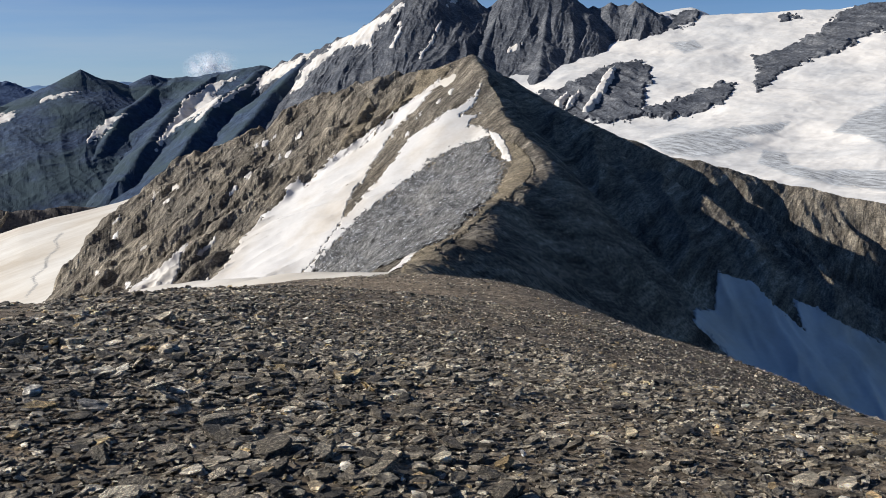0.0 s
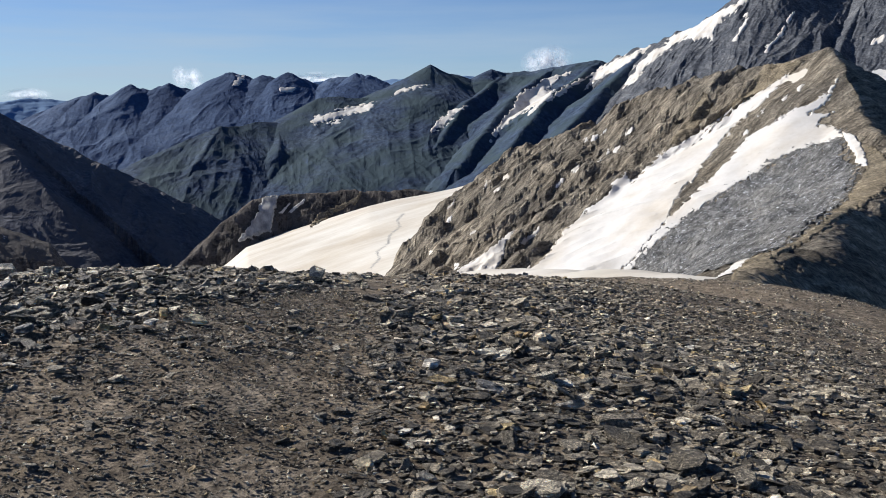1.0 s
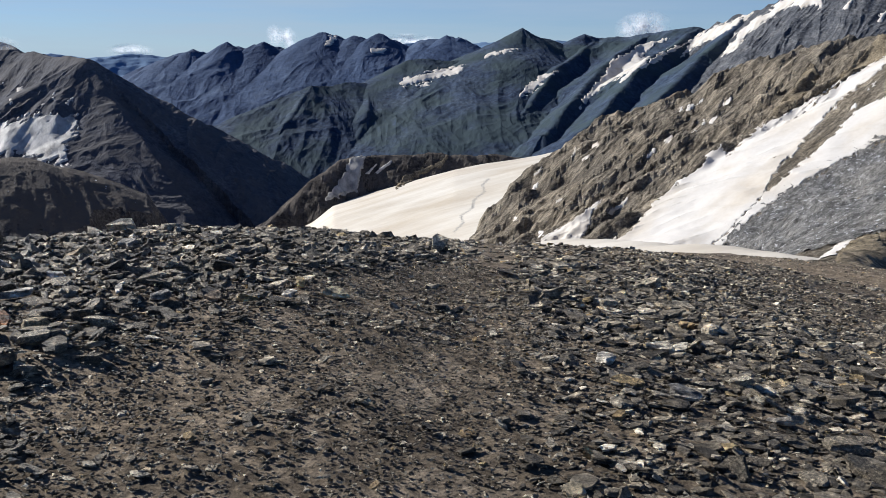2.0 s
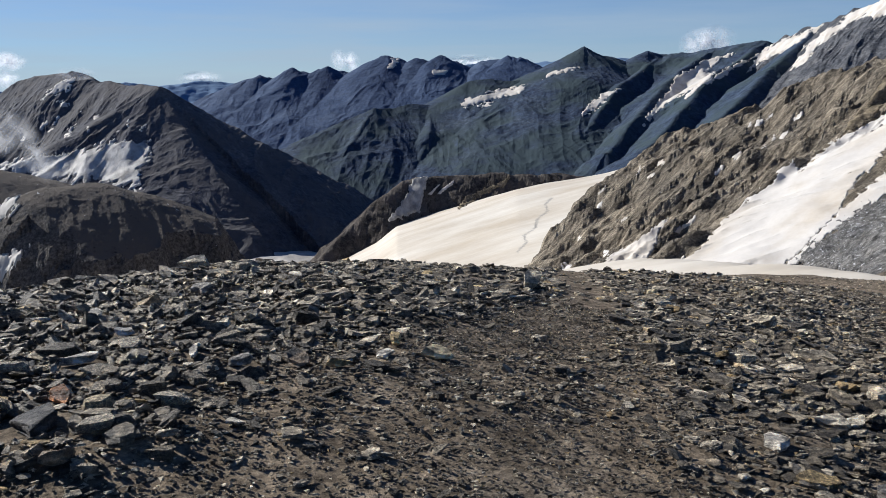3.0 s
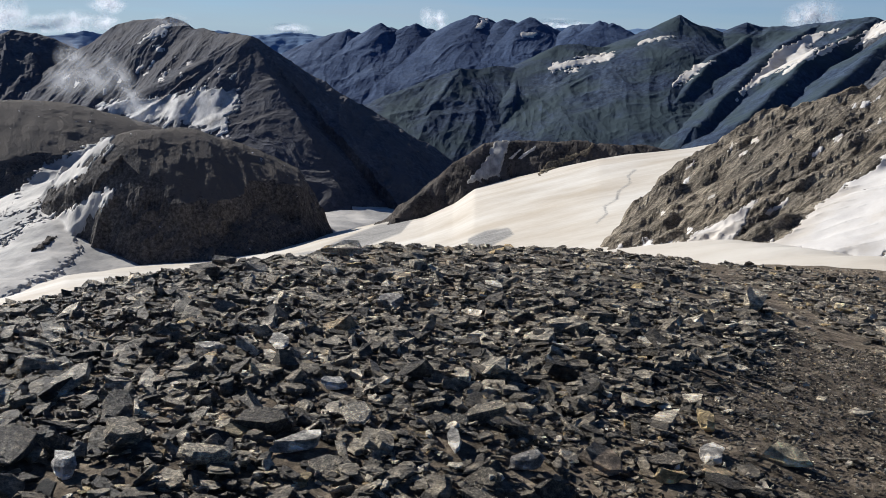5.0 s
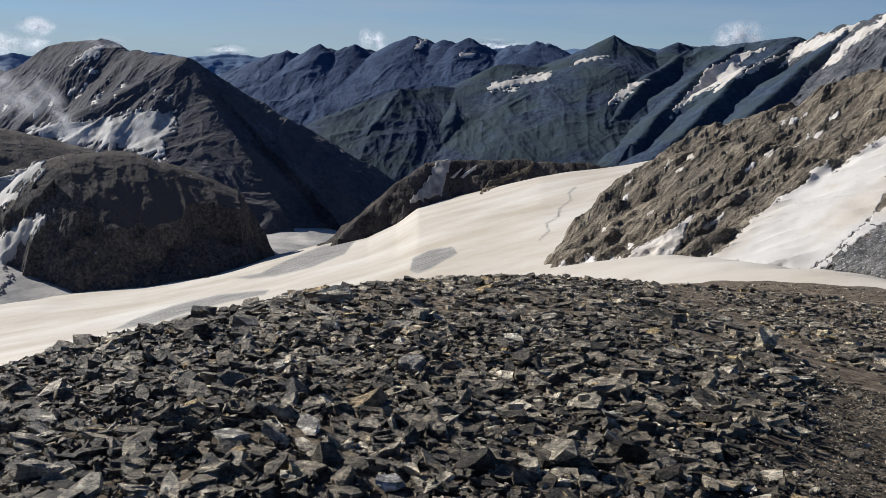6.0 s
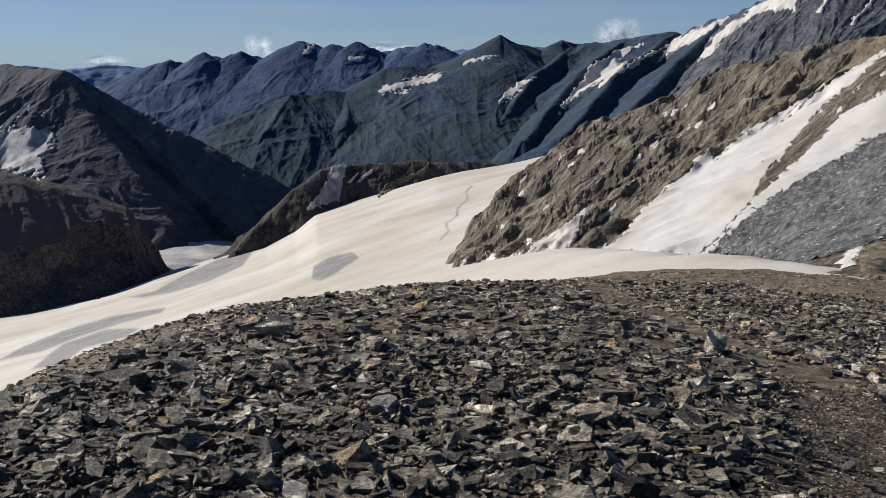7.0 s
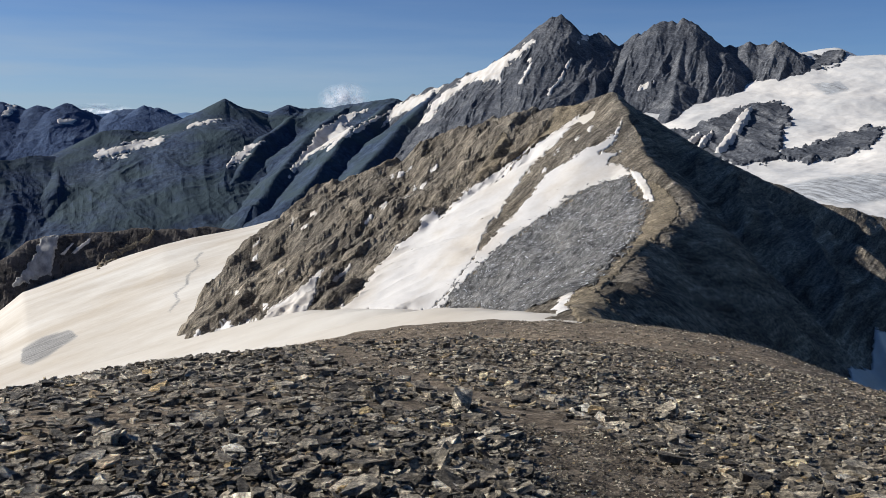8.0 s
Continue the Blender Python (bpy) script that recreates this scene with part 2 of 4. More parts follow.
BIG_CREST = [(-590, 3247, 87), (-450, 3168, 114), (-345, 3081, 129), (-224, 2992, 181), (-109, 2889, 212), (-42, 2891, 245), (5, 2891, 292), (23, 2891, 329),
             (51, 2891, 342), (85, 2890, 360), (117, 2889, 328), (156, 2887, 296), (193, 2885, 300), (221, 2883, 308), (249, 2880, 280), (286, 2877, 265), (314, 2874, 270),
             (340, 2871, 288), (367, 2868, 315), (402, 2863, 332), (464, 2853, 334), (499, 2847, 339), (526, 2842, 311), (563, 2835, 266), (631, 2821, 260), (731, 2797, 261),
             (787, 2781, 265), (812, 2774, 246), (852, 2762, 224)]
BIG_SPURS = [[(572, 2895, 262), (545, 2700, 120), (505, 2520, 25)], [(659, 2877, 255), (657, 2623, 95)], [(805, 2839, 255), (806, 2757, 185)], [(727, 2860, 255), (735, 2680, 140)],
             [(89, 2901, 359), (60, 2650, 150), (20, 2400, -40)], [(347, 2881, 309), (260, 2650, 140), (200, 2400, 0)],
             [(503, 2857, 337), (430, 2600, 150), (380, 2400, 20)], [(-224, 2992, 181), (-210, 2750, 40), (-200, 2500, -100)]]
LEFT_CREST = [(-2328, 1325, -162), (-2192, 1339, -77), (-2024, 1347, -1), (-1809, 1340, 20), (-1718, 1332, -7), (-1464, 1290, -22), (-1453, 1361, -59),
              (-1434, 1470, -128), (-1402, 1599, -198), (-1359, 1732, -270), (-1297, 1883, -352)]
LEFT_SPUR = [(-1462, 1289, -22), (-1333, 1230, -101), (-1200, 1172, -171), (-1126, 1119, -238), (-1055, 1061, -302)]
LEFT_BACK = [(-2382, 1052, -114), (-2358, 1104, -77), (-2310, 1202, -27), (-2287, 1246, -33), (-2259, 1295, -63), (-2232, 1342, -126)]
MOUND_FAR = [(-1386, 584, -157), (-1366, 629, -137), (-1344, 674, -126), (-1317, 726, -127), (-1287, 778, -143), (-1228, 833, -172)]
MOUND_NEAR = [(-866, 556, -136), (-864, 586, -122), (-858, 630, -121), (-829, 667, -135), (-803, 698, -164), (-763, 741, -216)]
HILL = [(-568, 703, -198), (-574, 774, -172), (-565, 830, -142), (-564, 878, -130), (-539, 905, -127), (-482, 948, -128), (-397, 997, -129), (-362, 1021, -134)]


def toothed(crest, amount, seed, cuts=3):
    """A crest line with small teeth and notches between its points."""
    out, dice = [], random.Random(seed)
    for (ax_, ay_, az_), (bx_, by_, bz_) in zip(crest[:-1], crest[1:]):
        for k in range(cuts):
            t = k / cuts
            out.append((ax_ + t * (bx_ - ax_), ay_ + t * (by_ - ay_), az_ + t * (bz_ - az_) + (dice.uniform(-1, 1) * amount if k else 0)))
    return out + [crest[-1]]


def rough(x, y, size, amount, seed):
    return amount * (fbm(x / size, y / size, 6, seed) + 0.8 * (ridged(x / size * 2, y / size * 2, 5, seed + 9) + 0.6))


def crag(x, y, size, amount, seed):
    """Broken rock: sharp edges and smooth hollows."""
    wx, wy = x + 0.3 * size * fbm(x / size, y / size, 2, seed + 3), y + 0.3 * size * fbm(x / size, y / size, 2, seed + 5)
    return amount * (ridged(wx / size, wy / size, 6, seed, 0.52) + 0.55)


def far_range_height(x, y):
    return crest_height(x, y, FAR_RANGE, 0.35, 0.35, 20, 30, 160, 2, 0, 60) + rough(x, y, 90, 6, 3)


def blue_range_height(x, y):
    return crest_height(x, y, toothed(BLUE_RANGE, 8, 2, 5), 0.6, 0.5, 1, 13, 190, 4, 0, 220) + crag(x, y, 260, 12, 5)


def green_ridge_height(x, y):
    h = crest_height(x, y, toothed(GREEN_RIDGE, 6, 3), 0.5, 0.42, 2, 9, 110, 6, 0, 130)
    for k, spur in enumerate(GREEN_SPURS):
        h = np.maximum(h, crest_height(x, y, spur, 0.75, 0.6, 10, 9, 60, 8 + k))
    return h + crag(x, y, 260, 12, 15) + crag(x, y, 60, 1.8, 14)


def big_mountain_height(x, y):
    h = crest_height(x, y, toothed(BIG_CREST, 10, 4, 5), 0.9, 0.8, 0.5, 15, 70, 16, 0, 220)
    for k, spur in enumerate(BIG_SPURS):
        h = np.maximum(h, crest_height(x, y, spur, 0.8, 0.8, 4, 12, 45, 18 + k))
    return h + crag(x, y, 110, 9, 24) + crag(x, y, 30, 1.6, 25)


def left_mountain_height(x, y):
    a = crest_height(x, y, LEFT_CREST, 0.6, 0.66, 10, 9, 50, 26)
    b = crest_height(x, y, LEFT_SPUR, 0.8, 0.5, 5, 3, 50, 28)
    return np.maximum(a, b) + crag(x, y, 130, 7, 30) + crag(x, y, 35, 1.4, 29)


def left_back_height(x, y):
    return crest_height(x, y, LEFT_BACK, 0.6, 0.5, 20, 20, 60, 32) + rough(x, y, 60, 4, 33)


def mound_far_height(x, y):
    h = crest_height(x, y, MOUND_FAR, 0.5, 0.42, 60, 2, 40, 34)
    brink = h + 185 + 10 * fbm(x / 50, y / 50, 4, 50)
    return h + rough(x, y, 50, 1.2, 35) + crag(x, y, 100, 22, 45) * np.clip(-brink / 8, 0, 1)


def mound_near_height(x, y):
    h = crest_height(x, y, MOUND_NEAR, 0.7, 0.55, 40, 2, 30, 36, 2.5, head=1.3)
    # A gentle top that breaks off into cliffs.
    brink = h + 178 + 12 * fbm(x / 45, y / 45, 4, 48)
    cliff = np.clip(-brink / 8, 0, 1)
    return h + rough(x, y, 40, 1.0, 37) + cliff * (crag(x, y, 110, 34, 46) + crag(x, y, 35, 7, 49))


def hill_height(x, y):
    return crest_height(x, y, HILL, 1.3, 0.75, 6, 7, 25, 38, 3.0) + rough(x, y, 30, 2, 39)


# ---------------------------------------------------------------- the trodden path and the stones' zones
TRAIL = [(-2.6, 1.2, 1.0), (-3.3, 3.2, 1.2), (-3.9, 4.6, 1.15), (-4.1, 5.8, 0.9), (-4.5, 7.1, 0.55), (-5.1, 9.0, 0.4), (-5.9, 12.0, 0.35), (-8.8, 18.3, 0.35), (-15.0, 36.0, 0.4)]


def trail(x, y):
    """1 on the trodden path, 0 beside it."""
    out = np.zeros(np.shape(x))
    for (ax_, ay_, wa), (bx_, by_, wb) in zip(TRAIL[:-1], TRAIL[1:]):
        dx, dy = bx_ - ax_, by_ - ay_
        t = np.clip(((x - ax_) * dx + (y - ay_) * dy) / (dx * dx + dy * dy), 0, 1)
        d = np.hypot(x - ax_ - t * dx, y - ay_ - t * dy)
        out = np.maximum(out, np.clip(1.6 - d / (wa + t * (wb - wa)), 0, 1))
    return np.clip(out + 0.35 * fbm(x / 0.8, y / 0.8, 3, 61), 0, 1) * (out > 0)


def coarse(x, y):
    """How coarse the rubble is: 1 among the big slabs left of the path, about 0.4 on the fine slope on the right."""
    side = 1 / (1 + np.exp((x + 0.30 * y - 1.6) / 1.2))
    return np.clip(0.42 + 0.58 * side + 0.22 * fbm(x / 2.5, y / 2.5, 3, 63), 0.2, 1.0)


def stony_height(x, y):
    near = np.clip((45 - np.hypot(x, y)) / 20, 0, 1)
    return ground_height(x, y) + near * (0.05 * fbm(x / 1.3, y / 1.3, 4, 65) - 0.05 * trail(x, y)) + (1 - near) * 0.12 * fbm(x / 2, y / 2, 3, 66)
# ---------------------------------------------------------------- materials
def material(name):
    m = bpy.data.materials.new(name)
    m.use_nodes = True
    return m, m.node_tree.nodes, m.node_tree.links, m.node_tree.nodes["Principled BSDF"]


def tex_noise(n, l, vec, scale, detail=8.0, rough_=0.6):
    t = n.new("ShaderNodeTexNoise")
    t.inputs["Scale"].default_value, t.inputs["Detail"].default_value, t.inputs["Roughness"].default_value = scale, detail, rough_
    l.new(vec, t.inputs["Vector"])
    return t.outputs["Fac"]


def ramp(n, l, fac, stops):
    r = n.new("ShaderNodeValToRGB")
    l.new(fac, r.inputs[0])
    while len(r.color_ramp.elements) < len(stops):
        r.color_ramp.elements.new(0.5)
    for el, (p, c) in zip(r.color_ramp.elements, stops):
        el.position, el.color = p, (*c, 1) if len(c) == 3 else c
    return r.outputs[0]


def mix(n, l, fac, a, b, mode="MIX"):
    m = n.new("ShaderNodeMix")
    m.data_type, m.blend_type = "RGBA", mode
    for value, slot in ((fac, 0), (a, 6), (b, 7)):
        if isinstance(value, (int, float)):
            m.inputs[slot].default_value = value
        elif isinstance(value, tuple):
            m.inputs[slot].default_value = (*value, 1)
        else:
            l.new(value, m.inputs[slot])
    return m.outputs[2]


def maths(n, l, op, a, b=0.0):
    m = n.new("ShaderNodeMath")
    m.operation = op
    for value, slot in ((a, 0), (b, 1)):
        if isinstance(value, (int, float)):
            m.inputs[slot].default_value = value
        else:
            l.new(value, m.inputs[slot])
    return m.outputs[0]


def stretched(n, l, scale, turn=(0, 0, 0)):
    """Object coordinates, first turned (degrees), then scaled."""
    out = n.new("ShaderNodeTexCoord").outputs["Object"]
    for slot, value in (("Rotation", [radians(v) for v in turn]), ("Scale", scale)):
        m = n.new("ShaderNodeMapping")
        m.inputs[slot].default_value = value
        l.new(out, m.inputs["Vector"])
        out = m.outputs[0]
    return out


def rock_material(name, dark, mid, light, size, snow=0.0, bump=1.0, band=(1, 1, 1), turn=(0, 0, 0), gentle_tone=None, ledge=0.25, grain=0.75, patchy=(0.42, 0.58), steep=(0.6, 0.85)):
    """Bare rock: colour at three scales, beds along the band, cracks, snow caught on level ledges, a green, tan or grey
    tone on gentle slopes.
    """
    m, n, l, b = material(name)
    v = stretched(n, l, band, turn)
    plain = stretched(n, l, (1, 1, 1))
    big, fine = tex_noise(n, l, v, 1 / size, 12, 0.66), tex_noise(n, l, plain, 7 / size, 10, 0.75)
    wide = tex_noise(n, l, plain, 0.22 / size, 4, 0.5)
    beds = tex_noise(n, l, v, 5 / size, 6, 0.7)
    col = ramp(n, l, big, [(0.32, dark), (0.5, mid), (0.68, light)])
    col = mix(n, l, grain, col, ramp(n, l, fine, [(0.38, (0.28, 0.28, 0.29)), (0.5, (0.9, 0.9, 0.9)), (0.62, (1.7, 1.67, 1.6))]), "MULTIPLY")
    col = mix(n, l, 0.8 * grain, col, ramp(n, l, beds, [(0.40, (0.42, 0.41, 0.40)), (0.56, (1.15, 1.15, 1.15))]), "MULTIPLY")
    col = mix(n, l, 0.5, col, ramp(n, l, wide, [(0.38, (0.7, 0.72, 0.75)), (0.62, (1.3, 1.27, 1.2))]), "MULTIPLY")
    geo = n.new("ShaderNodeNewGeometry")
    sep = n.new("ShaderNodeSeparateXYZ")
    l.new(geo.outputs["Normal"], sep.inputs[0])
    if gentle_tone:
        g = maths(n, l, "MULTIPLY", ramp(n, l, sep.outputs["Z"], [(steep[0], (0, 0, 0)), (steep[1], (1, 1, 1))]), ramp(n, l, tex_noise(n, l, plain, 0.6 / size, 5), [(patchy[0], (0, 0, 0)), (patchy[1], (1, 1, 1))]))
        col = mix(n, l, g, col, gentle_tone)
    if snow:
        f = maths(n, l, "ADD", tex_noise(n, l, v, 2.2 / size, 6, 0.65), maths(n, l, "MULTIPLY", sep.outputs["Z"], ledge))
        col = mix(n, l, ramp(n, l, f, [(0.86 - 0.2 * snow, (0, 0, 0)), (0.875 - 0.2 * snow, (1, 1, 1))]), col, (0.7, 0.7, 0.71))
    l.new(col, b.inputs["Base Color"])
    b.inputs["Roughness"].default_value = 0.95
    b.inputs["Specular IOR Level"].default_value = 0.1
    bp = n.new("ShaderNodeBump")
    bp.inputs["Strength"].default_value, bp.inputs["Distance"].default_value = 1.0, bump
    l.new(maths(n, l, "ADD", maths(n, l, "ADD", big, maths(n, l, "MULTIPLY", beds, 0.5)), maths(n, l, "MULTIPLY", fine, 0.6)), bp.inputs["Height"])
    l.new(bp.outputs[0], b.inputs["Normal"])
    return m


def snow_material(name, clean, dirty, size, amount=0.5, bump=0.3, turn=0.0, grit=0.12, stained=None):
    m, n, l, b = material(name)
    v = stretched(n, l, (0.45, 1, 0.7), (0, 0, turn))
    f = tex_noise(n, l, v, 1 / size, 9, 0.6)
    g = tex_noise(n, l, stretched(n, l, (1, 1, 1)), 10 / size, 6, 0.6)
    col = ramp(n, l, f, [(0.55 - 0.25 * amount, clean), (0.75 - 0.1 * amount, dirty)])
    col = mix(n, l, grit, col, g)
    if stained:
        dirt = n.new("ShaderNodeAttribute")
        dirt.attribute_name = "stain"
        streak = tex_noise(n, l, stretched(n, l, (0.3, 1.6, 0.6), (0, 0, turn)), 13 / size, 8, 0.75)
        share_ = maths(n, l, "ADD", dirt.outputs["Fac"], maths(n, l, "MULTIPLY", maths(n, l, "SUBTRACT", streak, 0.5), 1.6))
        grey = ramp(n, l, streak, [(0.36, tuple(0.45 * v for v in stained)), (0.64, tuple(1.9 * v for v in stained))])
        col = mix(n, l, ramp(n, l, share_, [(0.42, (0, 0, 0)), (0.72, (0.92, 0.92, 0.92))]), col, grey)
    l.new(col, b.inputs["Base Color"])
    b.inputs["Roughness"].default_value = 0.75
    b.inputs["Specular IOR Level"].default_value = 0.2
    bp = n.new("ShaderNodeBump")
    bp.inputs["Strength"].default_value, bp.inputs["Distance"].default_value = 0.7, bump
    l.new(maths(n, l, "ADD", f, maths(n, l, "MULTIPLY", g, 0.3)), bp.inputs["Height"])
    l.new(bp.outputs[0], b.inputs["Normal"])
    return m


M_PEAK = rock_material("brown_schist", (0.085, 0.073, 0.058), (0.245, 0.21, 0.163), (0.49, 0.425, 0.33), 6, 0.0, 2.2, (0.2, 1.6, 0.5), (0, 0, -55))
M_HILL = rock_material("grey_moraine", (0.04, 0.036, 0.034), (0.07, 0.062, 0.056), (0.12, 0.107, 0.094), 25, 0.0, 3.0, gentle_tone=(0.14, 0.12, 0.102))
# Tan top, dark cliffs: partly scree colour, partly light and shade put into it.
M_MOUND = rock_material("dark_moraine", (0.075, 0.07, 0.07), (0.115, 0.105, 0.098), (0.16, 0.143, 0.125), 22, 0.45, 3.0, gentle_tone=(0.125, 0.108, 0.092), ledge=0.1, patchy=(0.2, 0.45), steep=(0.74, 0.85))
# Air haze is painted into the next four: bluer, lighter base colours.
M_LEFT = rock_material("hazed_slate_rock", (0.06, 0.064, 0.08), (0.088, 0.09, 0.106), (0.13, 0.13, 0.138), 60, 0.0, 1.5, gentle_tone=(0.1, 0.095, 0.097), grain=0.45)
M_GREEN = rock_material("hazed_alpine_slope", (0.03, 0.045, 0.082), (0.044, 0.064, 0.105), (0.07, 0.093, 0.128), 110, 0.0, 2.0, (1, 1, 0.5), (0, 20, 0), gentle_tone=(0.043, 0.062, 0.072), grain=0.5)
M_BLUE = rock_material("haze_blue_rock", (0.04, 0.066, 0.13), (0.058, 0.088, 0.16), (0.085, 0.12, 0.195), 130, 0.0, 5.0, grain=0.25)
M_FAR = rock_material("haze_pale_rock", (0.13, 0.21, 0.34), (0.15, 0.235, 0.37), (0.17, 0.255, 0.39), 200, 0.0, 2.0, grain=0.1)
M_BIG = rock_material("grey_summit_rock", (0.056, 0.061, 0.073), (0.094, 0.099, 0.112), (0.165, 0.167, 0.174), 45, 0.10, 1.5, (1, 1, 0.3), (0, 25, 0), None, 0.1, grain=0.65)
M_GLACIER = snow_material("glacier_snow", (0.66, 0.61, 0.52), (0.47, 0.395, 0.29), 60, 0.85, 1.2, -60, stained=(0.2, 0.19, 0.172))
M_SNOW = snow_material("old_snow", (0.59, 0.552, 0.50), (0.50, 0.43, 0.335), 16, 0.45, 0.15, -45)
M_BARE = snow_material("bare_ice", (0.37, 0.35, 0.315), (0.16, 0.155, 0.145), 30, 0.7, 1.2, 60)
M_DIRTY = snow_material("dirty_ice", (0.52, 0.485, 0.425), (0.17, 0.16, 0.145), 9, 0.75, 0.8, 60)
M_DOME = rock_material("rubble_ice", (0.085, 0.083, 0.08), (0.21, 0.205, 0.197), (0.42, 0.41, 0.395), 2.2, 0.15, 1.0, (0.8, 1.2, 1), (0, 0, -52))
M_ICE = snow_material("crevassed_ice", (0.76, 0.70, 0.61), (0.45, 0.44, 0.42), 150, 0.75, 5.0, 65, 0.22, (0.27, 0.275, 0.275))
M_TONGUE = snow_material("streaked_snow", (0.53, 0.49, 0.43), (0.2, 0.19, 0.175), 38, 0.6, 2.0, 60)
M_HANGING = snow_material("broken_ice", (0.60, 0.575, 0.53), (0.14, 0.13, 0.12), 26, 0.62, 4.0, 40)
M_TAN = rock_material("tan_scree", (0.13, 0.108, 0.075), (0.22, 0.182, 0.127), (0.32, 0.268, 0.193), 4, 0.0, 0.5)
M_GROUND = rock_material("scree_soil", (0.08, 0.063, 0.046), (0.19, 0.152, 0.11), (0.35, 0.285, 0.21), 0.4, 0.0, 0.05)


def slate_material(name="slate", tone=None):
    """Split slate: dark grey to brown from stone to stone, a few ochre and white ones, with fine layers."""
    m, n, l, b = material(name)
    geo, info = n.new("ShaderNodeNewGeometry"), n.new("ShaderNodeObjectInfo")
    pick = maths(n, l, "FRACT", maths(n, l, "ADD", geo.outputs["Random Per Island"], info.outputs["Random"]))
    col = ramp(n, l, pick, [(0.0, (0.085, 0.075, 0.060)), (0.22, (0.17, 0.149, 0.116)), (0.5, (0.28, 0.245, 0.189)), (0.72, (0.42, 0.370, 0.286)), (0.86, (0.6, 0.537, 0.423)),
                            (0.93, (0.78, 0.704, 0.567)), (0.958, (0.45, 0.325, 0.167)), (0.976, (0.55, 0.433, 0.233)), (0.992, (0.8, 0.749, 0.632))])
    if tone:
        col = mix(n, l, 0.0, tone, tone)
    v = stretched(n, l, (1, 1, 1))
    crags = tex_noise(n, l, v, 10, 12, 0.68)
    grain, vein = tex_noise(n, l, v, 24, 10, 0.8), tex_noise(n, l, stretched(n, l, (0.25, 1, 5), (20, 10, 30)), 12, 8, 0.7)
    col = mix(n, l, 0.85, col, ramp(n, l, grain, [(0.38, (0.4, 0.4, 0.4)), (0.5, (0.95, 0.95, 0.95)), (0.62, (1.6, 1.58, 1.53))]), "MULTIPLY")
    col = mix(n, l, 0.6, col, ramp(n, l, vein, [(0.42, (0.4, 0.39, 0.38)), (0.57, (1.25, 1.25, 1.25))]), "MULTIPLY")
    col = mix(n, l, 0.8, col, ramp(n, l, crags, [(0.38, (0.52, 0.5, 0.48)), (0.52, (1.2, 1.15, 1.08)), (0.64, (2.9, 2.75, 2.5))]), "MULTIPLY")
    l.new(col, b.inputs["Base Color"])
    b.inputs["Roughness"].default_value = 0.6
    b.inputs["Specular IOR Level"].default_value = 0.2
    bp = n.new("ShaderNodeBump")
    bp.inputs["Strength"].default_value, bp.inputs["Distance"].default_value = 1.0, 0.11
    l.new(maths(n, l, "ADD", maths(n, l, "MULTIPLY", crags, 1.6), maths(n, l, "MULTIPLY", maths(n, l, "ADD", grain, vein), 0.5)), bp.inputs["Height"])
    l.new(bp.outputs[0], b.inputs["Normal"])
    return m


M_SLATE = slate_material()
STONE_TONES = {"rust": (0.55, 0.25, 0.11), "grey": (0.45, 0.425, 0.385), "white": (0.85, 0.83, 0.78), "pale": (0.62, 0.59, 0.53), "cream": (0.85, 0.73, 0.48),
               "ochre": (0.64, 0.5, 0.27), "tan": (0.56, 0.46, 0.32), "brown": (0.3, 0.235, 0.17), "dark": (0.1, 0.096, 0.093)}
M_STONES = {k: slate_material(k + "_stone", tone) for k, tone in STONE_TONES.items()}


def cloud_material(name, solid, size, veil):
    """Vapour, lit from either side; a veil thins out towards its rim (its own unit square) and in patches."""
    m, n, l, b = material(name)
    f = tex_noise(n, l, stretched(n, l, (1, 1, 1)), 1 / size, 7, 0.62)
    alpha = ramp(n, l, f, [(0.32 if veil else 0.22, (0, 0, 0)), (0.58 if veil else 0.4, (solid, solid, solid))])
    if veil:
        uv = n.new("ShaderNodeUVMap")
        d = n.new("ShaderNodeVectorMath")
        d.operation = "DISTANCE"
        l.new(uv.outputs[0], d.inputs[0])
        d.inputs[1].default_value = (0.5, 0.5, 0)
        alpha = maths(n, l, "MULTIPLY", alpha, ramp(n, l, d.outputs["Value"], [(0.05, (1, 1, 1)), (0.48, (0, 0, 0))]))
    white, back, both, clear, out = (n.new("ShaderNode" + kind) for kind in ("BsdfDiffuse", "BsdfTranslucent", "MixShader", "BsdfTransparent", "MixShader"))
    for shader in (white, back):
        shader.inputs["Color"].default_value = (0.85, 0.86, 0.88, 1)
    l.new(white.outputs[0], both.inputs[1])
    l.new(back.outputs[0], both.inputs[2])
    l.new(alpha, out.inputs[0])
    l.new(clear.outputs[0], out.inputs[1])
    l.new(both.outputs[0], out.inputs[2])
    l.new(out.outputs[0], n["Material Output"].inputs["Surface"])
    return m


M_CLOUD = cloud_material("cloud", 1.0, 60, True)
M_MIST = cloud_material("mist", 0.5, 28, True)


